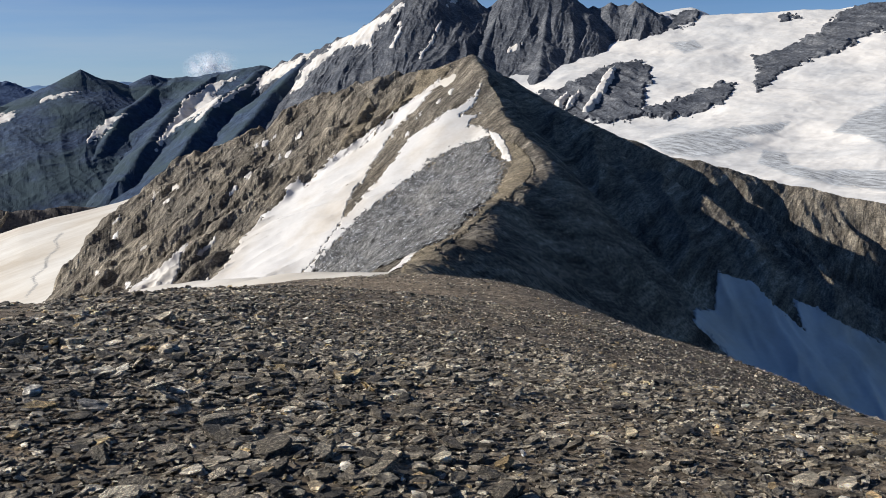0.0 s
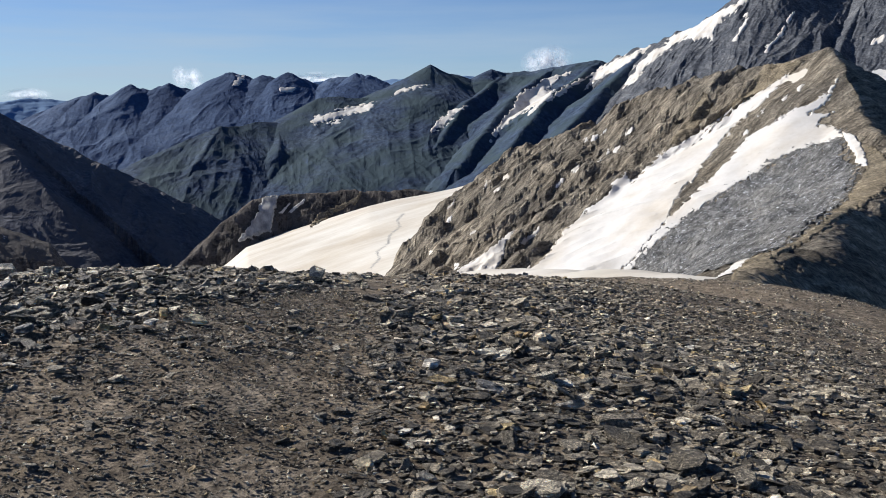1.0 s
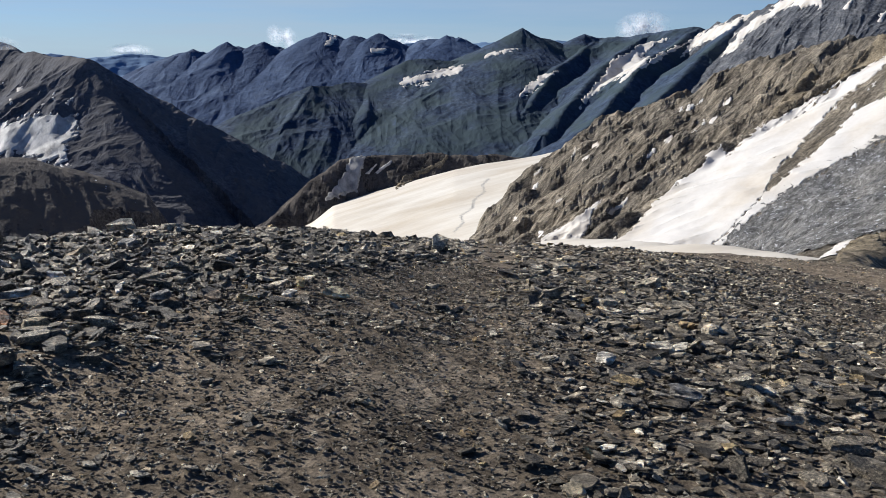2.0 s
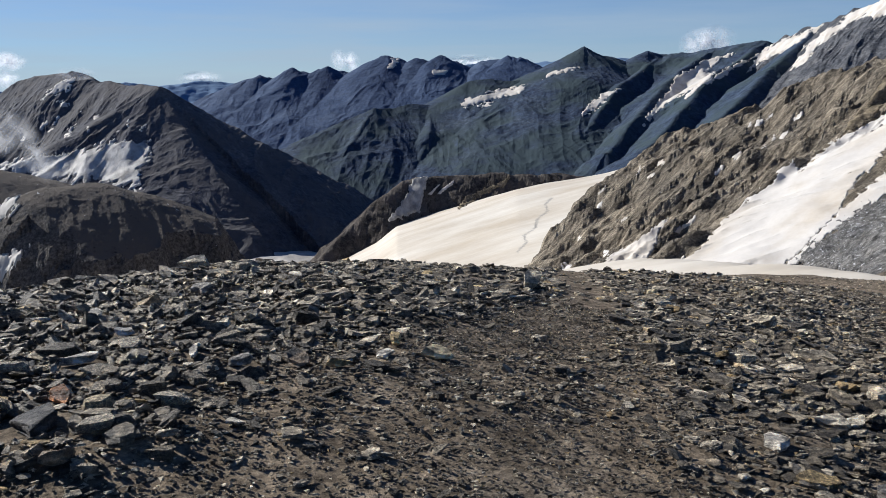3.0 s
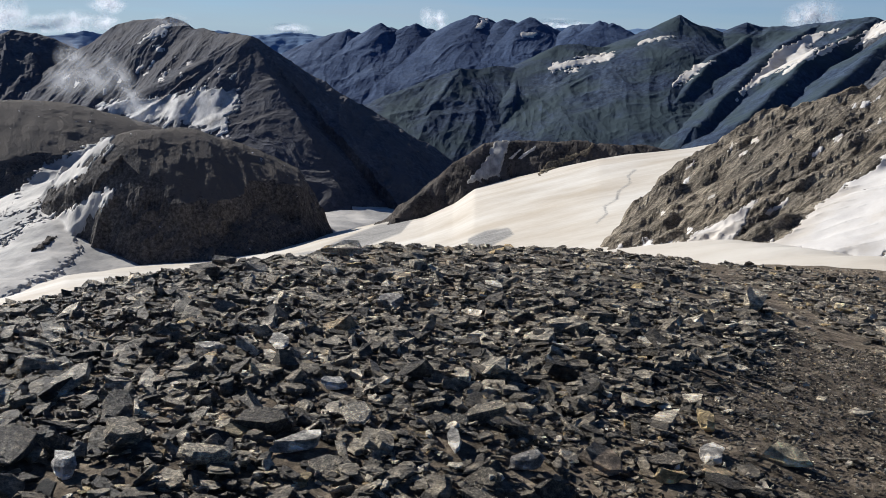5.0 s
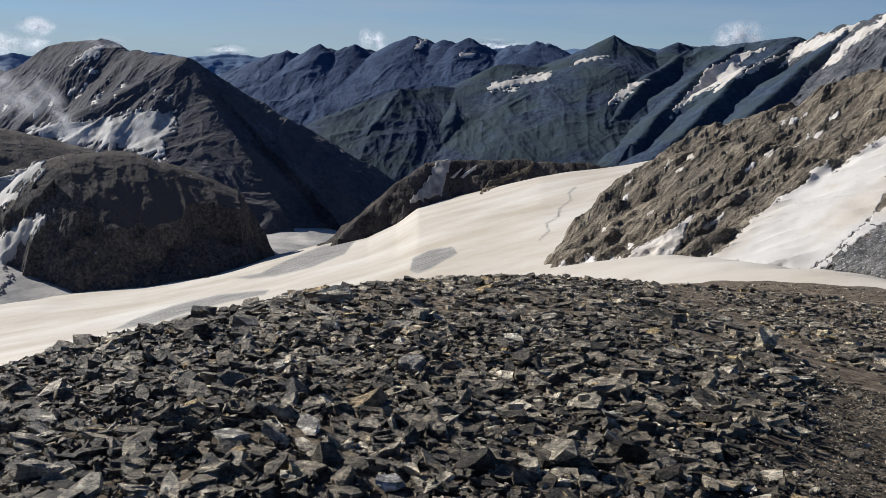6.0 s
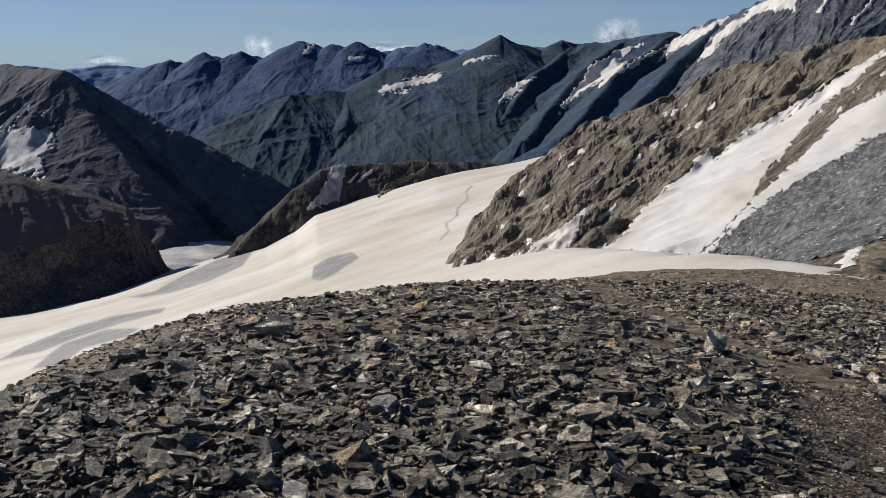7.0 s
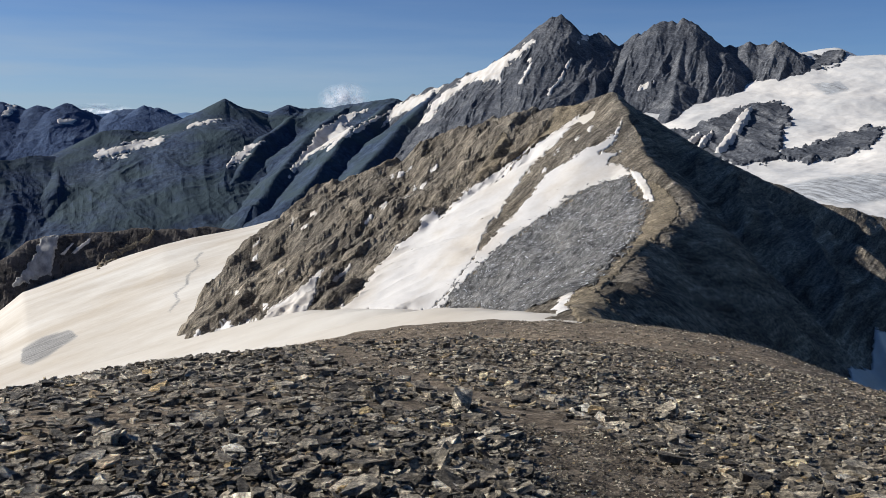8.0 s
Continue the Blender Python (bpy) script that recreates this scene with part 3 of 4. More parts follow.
# ---------------------------------------------------------------- mesh helpers
def mesh_object(name, verts, faces, mat, parent=None, smooth=False):
    me = bpy.data.meshes.new(name)
    verts, faces = np.asarray(verts, np.float32), np.asarray(faces, np.int32)
    k = faces.shape[1]
    me.vertices.add(len(verts))
    me.vertices.foreach_set("co", verts.ravel())
    me.loops.add(faces.size)
    me.loops.foreach_set("vertex_index", faces.ravel())
    me.polygons.add(len(faces))
    me.polygons.foreach_set("loop_start", np.arange(0, faces.size, k, dtype=np.int32))
    me.update(calc_edges=True)
    me.validate()
    me.polygons.foreach_set("use_smooth", np.full(len(me.polygons), smooth))
    me.materials.append(mat)
    ob = new(name, me)
    if parent:
        ob.parent = parent
    return ob


def grid_faces(rows_, cols):
    i = np.arange(rows_ * cols, dtype=np.int32).reshape(rows_, cols)
    return np.stack([i[:-1, :-1], i[:-1, 1:], i[1:, 1:], i[1:, :-1]], -1).reshape(-1, 4)


def sector(name, height, mat, az, far, columns, rings, parent=None, smooth=True, floor_=None):
    """A sheet of relief between two azimuths (degrees, from +y towards -x) and two distances."""
    a_ = np.radians(np.linspace(az[1], az[0], columns))
    r = np.geomspace(far[0], far[1], rings)
    R, A = np.meshgrid(r, a_, indexing="ij")
    X, Y = -R * np.sin(A), R * np.cos(A)
    Z = height(X.ravel(), Y.ravel())
    if floor_ is not None:
        Z = np.maximum(Z, floor_)
    return mesh_object(name, np.c_[X.ravel(), Y.ravel(), Z], grid_faces(rings, columns), mat, parent, smooth)


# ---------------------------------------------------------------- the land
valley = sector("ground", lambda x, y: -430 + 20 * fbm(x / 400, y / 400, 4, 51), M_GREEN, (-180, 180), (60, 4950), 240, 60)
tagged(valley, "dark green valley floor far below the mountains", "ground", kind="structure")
plateau = sector("plateau", stony_height, M_GROUND, (-180, 180), (0.15, 62), 420, 180)
tagged(plateau, "stony brown plateau of broken slate underfoot", "ground", kind="structure")
peak = sector("rocky_peak", peak_height, M_PEAK, (-48, 30), (52, 560), 900, 400, smooth=False, floor_=-200)
tagged(peak, "brown schist peak with a sharp sunlit ridge", "mountain")
glacier = sector("glacier", glacier_height, M_GLACIER, (-6, 90), (55, 1250), 620, 300)
tagged(glacier, "dusty cream-white glacier sloping into the valley", "glacier")
hill = sector("moraine_hill", hill_height, M_HILL, (10, 45), (650, 1300), 300, 120, smooth=False, floor_=-330)
tagged(hill, "dark flat-topped rock hill above the glacier", "hill")
mound_near = sector("moraine_mound", mound_near_height, M_MOUND, (38, 70), (750, 1300), 260, 210, smooth=False, floor_=-430)
tagged(mound_near, "rounded dark brown rock mound beside the glacier", "hill")
mound_far = sector("moraine_mound", mound_far_height, M_MOUND, (48, 80), (1150, 1800), 180, 130, smooth=False, floor_=-430)
tagged(mound_far, "rounded dark rock mound under the slate mountain", "hill")
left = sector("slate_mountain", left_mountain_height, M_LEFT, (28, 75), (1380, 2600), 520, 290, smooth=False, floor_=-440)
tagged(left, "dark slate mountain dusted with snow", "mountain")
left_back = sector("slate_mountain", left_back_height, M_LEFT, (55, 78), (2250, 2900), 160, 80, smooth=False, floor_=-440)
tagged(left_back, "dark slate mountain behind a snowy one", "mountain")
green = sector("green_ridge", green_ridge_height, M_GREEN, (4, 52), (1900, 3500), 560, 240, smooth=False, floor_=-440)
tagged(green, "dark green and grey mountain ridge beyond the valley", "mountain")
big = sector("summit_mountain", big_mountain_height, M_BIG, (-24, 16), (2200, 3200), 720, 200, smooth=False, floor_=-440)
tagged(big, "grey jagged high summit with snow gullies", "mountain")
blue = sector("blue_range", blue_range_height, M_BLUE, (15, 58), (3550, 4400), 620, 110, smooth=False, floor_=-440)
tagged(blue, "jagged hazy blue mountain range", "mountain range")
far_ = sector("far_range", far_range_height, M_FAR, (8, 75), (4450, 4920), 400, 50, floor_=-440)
tagged(far_, "pale haze-blue mountain range on the horizon", "mountain range")
ice = sector("ice_slope", ice_slope_height, M_ICE, (-50, -6.5), (1250, 3100), 480, 280)
tagged(ice, "wide crevassed white glacier on the far side", "glacier")
tongue = sector("glacier_tongue", tongue_height, M_TONGUE, (49.5, 78), (700, 1550), 160, 120, floor_=-420)
tagged(tongue, "dusty snow tongue flowing between two dark mounds", "glacier")
valley_tongue = sector("glacier_tongue", valley_tongue_height, M_TONGUE, (34, 50), (1050, 1950), 120, 80, floor_=-425)
tagged(valley_tongue, "grey rubble-covered glacier tongue in the valley", "glacier")


# ---------------------------------------------------------------- snow and ice lying on the land
def near_height(x, y):
    return np.maximum(peak_height(x, y), glacier_height(x, y))


def range_height(x, y):
    return np.maximum(green_ridge_height(x, y), big_mountain_height(x, y))


# A spot near the camera's path; the fields are fitted to the view from it.
VIEW_SPOT = (-2.7, 1.2, 1.55)


def field(name, label, outline, height, mat, reach, thick, parent, fray=1.5, seed=0, step=0.04, even=5, hug=0.5, relief=None, most=420):
    """A sheet of snow, ice or rubble lying on a slope. outline: bearings (from +y towards -x) and dips in degrees, read
    off the camera's view and cast from a spot near its path;
    reach: the nearest and the farthest distance of that slope. It levels out small hollows, thins out towards its
    frayed edge and clings to the hollows (hug)."""
    pts = np.array(outline, float)
    (a0, _), (a1, _) = pts.min(0) - 5 * step, pts.max(0) + 5 * step
    columns = int(np.clip((a1 - a0) / step, 8, most))
    rings = int(np.clip((reach[1] - reach[0]) / (reach[0] * radians(step)), 40, most))
    R, A = np.meshgrid(np.geomspace(reach[0], reach[1], rings), np.linspace(a1, a0, columns), indexing="ij")
    X, Y = VIEW_SPOT[0] - R * np.sin(np.radians(A)), VIEW_SPOT[1] + R * np.cos(np.radians(A))
    x, y, r = X.ravel(), Y.ravel(), R.ravel()
    ground_ = height(x, y)
    dip = np.degrees(np.arctan2(ground_ - VIEW_SPOT[2], r))
    cover = ground_.reshape(rings, columns)
    for _ in range(even):
        cover = np.pad(cover, 1, mode="edge")
        cover = sum(cover[a_:a_ + rings, b_:b_ + columns] for a_ in (0, 1, 2) for b_ in (0, 1, 2)) / 9
    fill = cover.ravel() - ground_
    size = reach[0] * radians(step) * 9
    d = inside(A.ravel(), dip, outline) + fray * step * fbm(x / size, y / size, 5, seed, 0.6) + hug * np.degrees(fill / r)
    edge = 1.5 * step
    share = np.clip(d / edge, -1, 1)
    if relief:
        fill = fill + relief(x, y) * np.clip(d / (4 * step), 0, 1)
    rise = np.maximum(fill + thick, 0.35 * thick)
    z = ground_ + np.where(share > 0, rise * share, 2 * thick * share)
    quads = grid_faces(rings, columns)
    keep = (d[quads] > -edge).any(1)
    first = None
    for piece in pieces(keep.reshape(rings - 1, columns - 1)):
        used, again = np.unique(quads[piece], return_inverse=True)
        ob = tagged(mesh_object(name, np.c_[x, y, z][used], again.reshape(-1, 4), mat, parent, True), label)
        first = first or ob
    return first


def stain(ob, outlines, soft):
    """Marks the dirty parts of an ice sheet and its crevasse, whose outlines fit the camera's view as bearings and dips
    from a spot near its path; soft: how wide their edges are.
    """
    co = np.empty(3 * len(ob.data.vertices), np.float32)
    ob.data.vertices.foreach_get("co", co)
    x, y, z = co.reshape(-1, 3).T - np.array(VIEW_SPOT, np.float32)[:, None]
    bearing, dip = np.degrees(np.arctan2(-x, y)), np.degrees(np.arctan2(z, np.hypot(x, y)))
    value = np.zeros(len(x))
    for outline in outlines:
        value = np.maximum(value, np.clip(0.5 + inside(bearing, dip, outline) / soft, 0, 1))
    ob.data.attributes.new("stain", "FLOAT", "POINT").data.foreach_set("value", value.astype(np.float32))


def pieces(keep):
    """The connected patches of a grid of cells, the largest first, without the crumbs."""
    left_, wide, found = set(np.flatnonzero(keep).tolist()), keep.shape[1], []
    while left_:
        todo = [left_.pop()]
        patch = []
        while todo:
            k = todo.pop()
            patch.append(k)
            for m in (k - wide, k + wide, k - 1 if k % wide else -1, k + 1 if (k + 1) % wide else -1):
                if m in left_:
                    left_.remove(m)
                    todo.append(m)
        found.append(patch)
    found.sort(key=len, reverse=True)
    return [np.array(sorted(patch)) for patch in found[:5] if len(patch) > 0.04 * len(found[0]) and len(patch) > 6]


def blot(middle, long, wide, turn, dice):
    """A small ragged outline round a bearing and dip, its long side turned up from the level by so many degrees."""
    c, s_ = math.cos(radians(turn)), math.sin(radians(turn))
    ring = []
    for j in range(9):
        u, v = long * math.cos(j * 0.698) * dice.uniform(0.6, 1.2), wide * math.sin(j * 0.698) * dice.uniform(0.6, 1.2)
        ring.append((middle[0] - c * u + s_ * v, middle[1] + s_ * u + c * v))
    return ring


def tongue_cover(x, y):
    return np.maximum(tongue_height(x, y), np.maximum(mound_near_height(x, y), mound_far_height(x, y)))


def hill_cover(x, y):
    return np.maximum(hill_height(x, y), glacier_height(x, y))


# Outlines read off the camera's view, so that the fields match it.
COULOIR_MAIN = [(-3.04, 0.63), (-1.86, -0.09), (-0.36, -1.16), (0.77, -2.13), (2.48, -3.3), (4.03, -4.09), (4.99, -4.75), (5.77, -5.77), (6.63, -6.55), (7.02, -5.85), (7.65, -6.16), (8.2, -7.41), (9.69, -8.58), (11.08, -9.93), (12.07, -11.35), (13.07, -12.34), (13.85, -12.8), (7.35, -12.86), (5.74, -11.11), (4.05, -9.03), (3.98, -8.56), (3.33, -7.07), (2.55, -6.32), (1.8, -4.96), (1.04, -3.94), (-0.01, -2.51), (-1.32, -1.35), (-2.31, -0.2)]
COULOIR_RIGHT = [(-5.66, 0.16), (-5.17, -0.67), (-4.23, -1.36), (-3.22, -1.67), (-1.93, -2.68), (-0.72, -3.38), (0.33, -4.82), (1.27, -6.07), (2.54, -7.3), (3.97, -8.79), (5.74, -11.11), (7.35, -12.86), (6.72, -12.8), (4.55, -10.44), (2.6, -8.54), (0.47, -7.03), (-1.24, -5.84), (-2.75, -4.77), (-4.24, -3.98), (-6.46, -3.29), (-5.62, -2.7), (-4.65, -2.64), (-5.59, -1.8), (-4.25, -1.96), (-5.2, -1.31)]
GULLY = [(14.52, -9.75), (15.82, -10.8), (16.99, -11.72), (18.36, -12.54), (19.07, -13.34), (18.79, -14.19), (16.85, -13.82), (15.74, -12.52), (15.25, -11.58), (15.16, -10.81)]
SIDE_GULLY = [(12.65, -9.55), (13.48, -10.16), (14.15, -10.72), (13.8, -10.85), (12.97, -10.17)]
TOE_SNOW = [(21.34, -12.52), (21.75, -13.54), (22.71, -14.22), (24.6, -15.55), (21.65, -15.59), (18.59, -14.65), (19.12, -13.31), (20.06, -13.33), (20.82, -13.44)]
LEDGE_TIP = [(-6.25, -3.1), (-6.95, -3.28), (-7.54, -4.1), (-7.88, -5.14), (-7.29, -5.08), (-7.0, -4.3), (-6.6, -3.74)]
DOME = [(-6.19, -3.2), (-4.05, -3.85), (-2.55, -4.64), (-1.05, -5.74), (0.66, -6.93), (2.78, -8.44), (4.73, -10.33), (7.1, -12.6), (4.74, -12.75), (1.75, -12.9), (-0.18, -13.01), (-1.2, -13.05), (-1.68, -12.29), (-2.74, -11.18), (-4.24, -9.9), (-5.9, -8.31), (-6.79, -7.13), (-7.12, -6.17), (-7.39, -5.41), (-6.89, -5.04), (-6.48, -4.11)]
RIDGE_SCREE = [(-7.32, -3.71), (-7.73, -4.83), (-7.83, -5.51), (-7.35, -6.36), (-7.01, -7.2), (-6.09, -8.38), (-4.81, -9.8), (-3.13, -11.17), (-4.27, -10.78), (-6.48, -8.74), (-7.92, -7.55), (-8.8, -6.76), (-9.56, -5.72), (-9.08, -4.8), (-8.21, -3.99)]
MELT_STREAM = [(-2.24, -10.96), (-1.03, -11.68), (-0.35, -12.62), (-0.28, -13.16), (-0.98, -12.98), (-1.35, -12.32), (-1.65, -11.74)]
SADDLE_SCREE = [(-1.35, 1.11), (-3.79, 1.41), (-3.25, 0.74), (-1.95, -0.1), (0.11, -1.37), (0.98, -1.87), (-0.26, -0.6), (-0.99, 0.35)]
PALE_SLAB = [(2.11, -0.61), (3.05, -2.15), (4.27, -3.97), (3.57, -3.89), (2.46, -2.72), (1.59, -1.37)]
BOWL = [(-21.72, -12.34), (-22.64, -12.66), (-24.08, -12.94), (-25.38, -14.31), (-27.37, -15.75), (-26.5, -13.86), (-27.95, -14.27), (-29.68, -15.16), (-32.27, -16.14), (-33.95, -16.86), (-34.41, -21.8), (-30.42, -20.46), (-26.94, -19.55), (-23.67, -18.65), (-22.14, -17.21), (-20.52, -15.85), (-20.4, -14.96), (-21.74, -15.02)]
BAND_A = [(-8.85, -0.72), (-10.37, -0.37), (-11.31, -0.01), (-12.79, 0.7), (-14.26, 1.32), (-15.53, 1.44), (-16.45, 1.05), (-16.55, 0.07), (-16.13, -0.48), (-16.15, -1.4), (-15.79, -1.76), (-16.35, -2.14), (-15.26, -2.5), (-13.78, -2.68), (-12.46, -2.36), (-10.95, -1.88), (-9.61, -1.3)]
BAND_B = [(-16.08, -1.58), (-16.89, -1.59), (-18.32, -1.25), (-20.06, -0.55), (-20.74, -0.13), (-21.78, -0.22), (-21.46, -0.75), (-21.14, -1.47), (-19.77, -1.99), (-17.99, -2.34), (-16.47, -2.4)]
BAND_C = [(-22.72, 1.35), (-24.68, 1.98), (-26.56, 2.75), (-27.73, 4.02), (-28.94, 4.28), (-30.05, 4.54), (-31.54, 4.91), (-31.65, 3.48), (-30.19, 2.75), (-29.06, 2.48), (-27.89, 1.69), (-26.65, 1.4), (-25.39, 0.92), (-24.43, 0.43), (-23.8, -0.26), (-23.15, -0.6), (-22.95, 0.11), (-23.26, 0.63)]
BAND_D = [(-16.19, 3.02), (-16.72, 3.43), (-17.65, 4.09), (-18.56, 4.75), (-19.2, 4.62), (-19.49, 3.98), (-18.95, 3.65), (-17.69, 3.44), (-16.74, 3.12)]
BAND_E = [(-24.17, 3.84), (-24.61, 4.02), (-25.13, 3.96), (-25.46, 3.77), (-24.4, 3.66)]
BAND_GULLY = [(-14.15, 1.11), (-13.71, 0.86), (-12.99, -0.42), (-12.19, -1.6), (-12.64, -1.53), (-13.37, -0.61), (-14.02, 0.49)]
BAND_PATCH = [(-11.87, -0.4), (-11.24, -0.99), (-10.94, -1.51), (-11.39, -1.21)]
BAND_FOOT = [(-11.05, -0.57), (-10.37, -1.12), (-10.56, -1.39)]
BARE_LOW = [(-16.23, -3.82), (-18.4, -3.27), (-21.22, -2.91), (-25.28, -2.57), (-24.66, -3.28), (-21.95, -3.64), (-23.34, -4.0), (-21.65, -4.74), (-19.54, -4.94), (-17.72, -4.76)]
BARE_FOOT = [(-23.72, -4.36), (-25.08, -4.52), (-25.46, -5.23), (-26.8, -5.56), (-30.59, -5.47), (-32.43, -5.75), (-32.52, -6.93), (-28.16, -6.59), (-25.5, -6.02), (-23.43, -5.26)]
BARE_RIGHT = [(-27.61, -3.27), (-28.8, -2.23), (-30.52, -1.39), (-32.04, -1.07), (-32.3, -4.41), (-30.72, -4.1), (-29.2, -3.43)]
BARE_HIGH = [(-17.47, 2.57), (-19.23, 2.69), (-19.94, 2.13), (-18.56, 1.82)]
HILL_STRIP = [(32.11, -7.2), (31.09, -7.19), (31.4, -8.08), (31.77, -9.56), (33.27, -9.97), (33.98, -10.13), (32.69, -8.49)]
HILL_STREAK = [(29.29, -7.35), (30.53, -8.26), (30.29, -8.34), (29.29, -7.55)]
HILL_DASH = [(30.3, -7.64), (31.16, -8.31), (30.92, -8.39)]
HILL_SLAB = [(25.4, -7.03), (25.76, -7.78), (26.61, -8.07), (27.76, -8.72), (29.01, -9.36), (28.48, -8.5), (27.0, -8.0), (26.04, -7.59)]
CREVASSE = [(22.61, -8.6), (23.06, -9.05), (22.86, -9.5), (23.61, -10.1), (23.71, -10.7), (24.51, -11.2), (24.31, -11.7), (25.01, -12.4), (24.79, -12.4), (24.09, -11.7), (24.29, -11.2), (23.49, -10.7), (23.39, -10.1), (22.64, -9.5), (22.84, -9.05), (22.39, -8.6)]
DIRTY_HOLLOW = [(33.96, -14.76), (33.76, -13.91), (32.56, -13.32), (30.96, -13.02), (30.48, -13.48), (31.35, -13.97), (32.35, -14.56), (33.36, -14.96)]
DIRTY_CREVASSES = [(46.31, -15.15), (44.39, -14.87), (42.43, -13.99), (40.06, -13.09), (37.62, -12.66), (38.5, -13.7), (40.89, -14.61), (43.24, -15.11), (45.18, -15.29)]
DIRTY_BAND = [(54.41, -18.06), (52.76, -17.4), (50.18, -16.72), (47.18, -16.19), (43.73, -16.0), (44.13, -16.36), (46.83, -16.78), (49.11, -17.25), (51.72, -17.87)]
DIRTY_EDGE = [(52.6, -18.77), (50.34, -17.54), (47.71, -17.0), (45.45, -17.15), (46.61, -17.64), (49.26, -18.0), (50.79, -18.78)]
SLATE_HANGING = [(58.98, -5.2), (57.09, -4.99), (55.34, -4.84), (53.19, -4.51), (51.73, -4.27), (49.45, -4.14), (49.41, -4.81), (50.05, -5.86), (50.69, -6.97), (51.51, -7.14), (52.59, -6.63), (53.66, -6.39), (55.46, -6.63), (56.48, -6.17), (57.48, -5.6)]
SLATE_TOP = [(54.43, -0.28), (53.58, -0.17), (53.97, -0.78), (55.1, -1.07), (55.54, -1.35), (54.98, -0.71)]
SLATE_LOW = [(54.85, -1.42), (53.81, -1.56), (54.45, -1.85)]
BACK_PATCH = [(62.2, -4.41), (61.34, -3.73), (61.16, -3.95), (61.86, -4.56)]
TONGUE_HIGH = [(57.6, -7.22), (57.43, -7.7), (58.66, -8.49), (59.45, -8.99), (58.71, -9.1), (58.6, -9.47), (59.7, -9.95), (61.26, -10.39), (62.29, -11.56), (64.18, -11.82), (63.33, -10.77), (62.85, -9.74), (61.81, -9.1), (60.41, -8.29), (59.02, -7.82)]
TONGUE_MAIN = [(57.05, -10.29), (57.82, -11.16), (59.12, -12.17), (60.17, -13.54), (59.82, -14.3), (61.38, -15.6), (66.53, -17.4), (68.37, -17.12), (67.98, -13.76), (64.18, -13.51), (63.11, -12.56), (61.06, -12.02), (59.27, -11.07), (58.01, -10.42)]
TONGUE_ISLAND = [(58.53, -9.04), (56.94, -8.71), (57.79, -9.88), (58.65, -10.56), (61.02, -11.52), (62.07, -11.3), (61.27, -10.57), (59.53, -9.96)]
TONGUE_STONE = [(61.25, -13.45), (62.09, -14.08), (62.84, -14.26), (62.31, -13.88), (61.7, -13.48)]
TONGUE_BARE = [(64.02, -11.84), (62.31, -11.74), (63.12, -12.63), (64.34, -13.43), (67.38, -13.84), (67.19, -12.14)]
GREEN_STRIP = [(28.99, -2.36), (28.56, -1.98), (26.72, -1.39), (24.89, -1.08), (24.28, -0.99), (24.8, -1.48), (26.69, -1.87), (28.46, -2.46)]
GREEN_CAP = [(23.32, -0.66), (22.61, -0.07), (21.73, 0.12), (20.47, 0.23), (22.06, -0.17), (22.93, -0.54)]
GREEN_FIELD = [(16.72, -3.76), (16.12, -2.81), (14.93, -1.38), (14.52, -0.51), (13.3, 0.19), (12.4, 0.63), (11.0, 0.87), (11.77, 0.54), (12.34, 0.03), (12.61, -0.31), (11.99, -0.24), (12.54, -0.99), (13.45, -1.52), (13.89, -1.95), (13.71, -1.46), (14.33, -1.78), (15.01, -2.25), (15.77, -2.98), (16.38, -3.71)]
GREEN_PATCH = [(20.39, -2.64), (19.64, -1.9), (19.21, -1.57), (18.07, -1.23), (19.26, -2.25), (19.75, -2.69), (20.61, -3.04)]
GREEN_STREAK = [(16.95, -0.02), (16.06, 0.44), (16.64, -0.12)]
GREEN_LOW = [(27.6, -2.33), (26.61, -2.06), (26.86, -2.32)]
BLUE_A = [(30.82, 0.11), (29.7, 0.08), (29.83, -0.18), (30.59, -0.15)]
BLUE_B = [(33.41, 0.94), (32.92, 0.98), (33.1, 0.5), (33.63, 0.27)]
CREST_LOW = [(13.17, -1.15), (11.55, -0.12), (9.62, 0.85), (7.69, 1.81), (5.89, 2.57), (6.35, 2.08), (7.5, 1.35), (8.46, 0.82), (9.62, 0.2), (10.24, -0.38), (9.7, 0.58), (10.78, 0.0), (12.13, -0.88)]
CREST_HIGH = [(7.62, -0.25), (7.0, 0.79), (6.73, 1.43), (5.39, 2.39), (3.86, 3.52), (2.34, 4.19), (1.02, 4.82), (-0.1, 5.63), (-0.25, 5.33), (0.83, 4.42), (1.95, 3.75), (2.09, 2.74), (3.28, 2.81), (3.67, 3.0), (4.62, 2.35), (5.96, 1.36), (6.73, 0.37)]
SUMMIT_GULLY = [(0.07, 4.45), (0.28, 3.86), (0.94, 2.51), (0.68, 2.59), (0.09, 3.64)]
MIDDLE_GULLY = [(-2.64, 4.33), (-1.85, 3.04), (-0.97, 1.92), (-1.28, 1.92), (-2.08, 2.89)]
NOTCH_SNOW = [(-3.9, 5.92), (-3.5, 5.53), (-2.96, 5.21), (-3.28, 5.68)]
WALL_LEDGE = [(-8.04, 2.72), (-7.44, 2.28), (-6.47, 1.99), (-7.25, 2.54)]
COL_SCREE = [(-1.6, -13.2), (-1.2, -12.3), (-2.4, -11.1), (-3.2, -11.0), (-3.9, -11.7), (-4.9, -12.9), (-5.8, -13.6), (-3.5, -13.7)]
FACE = (235, 400)
field("snow_field", "bright old snow filling a long couloir", COULOIR_MAIN, near_height, M_SNOW, FACE, 0.3, peak, 3, 0, 0.04, 22, 0.3)
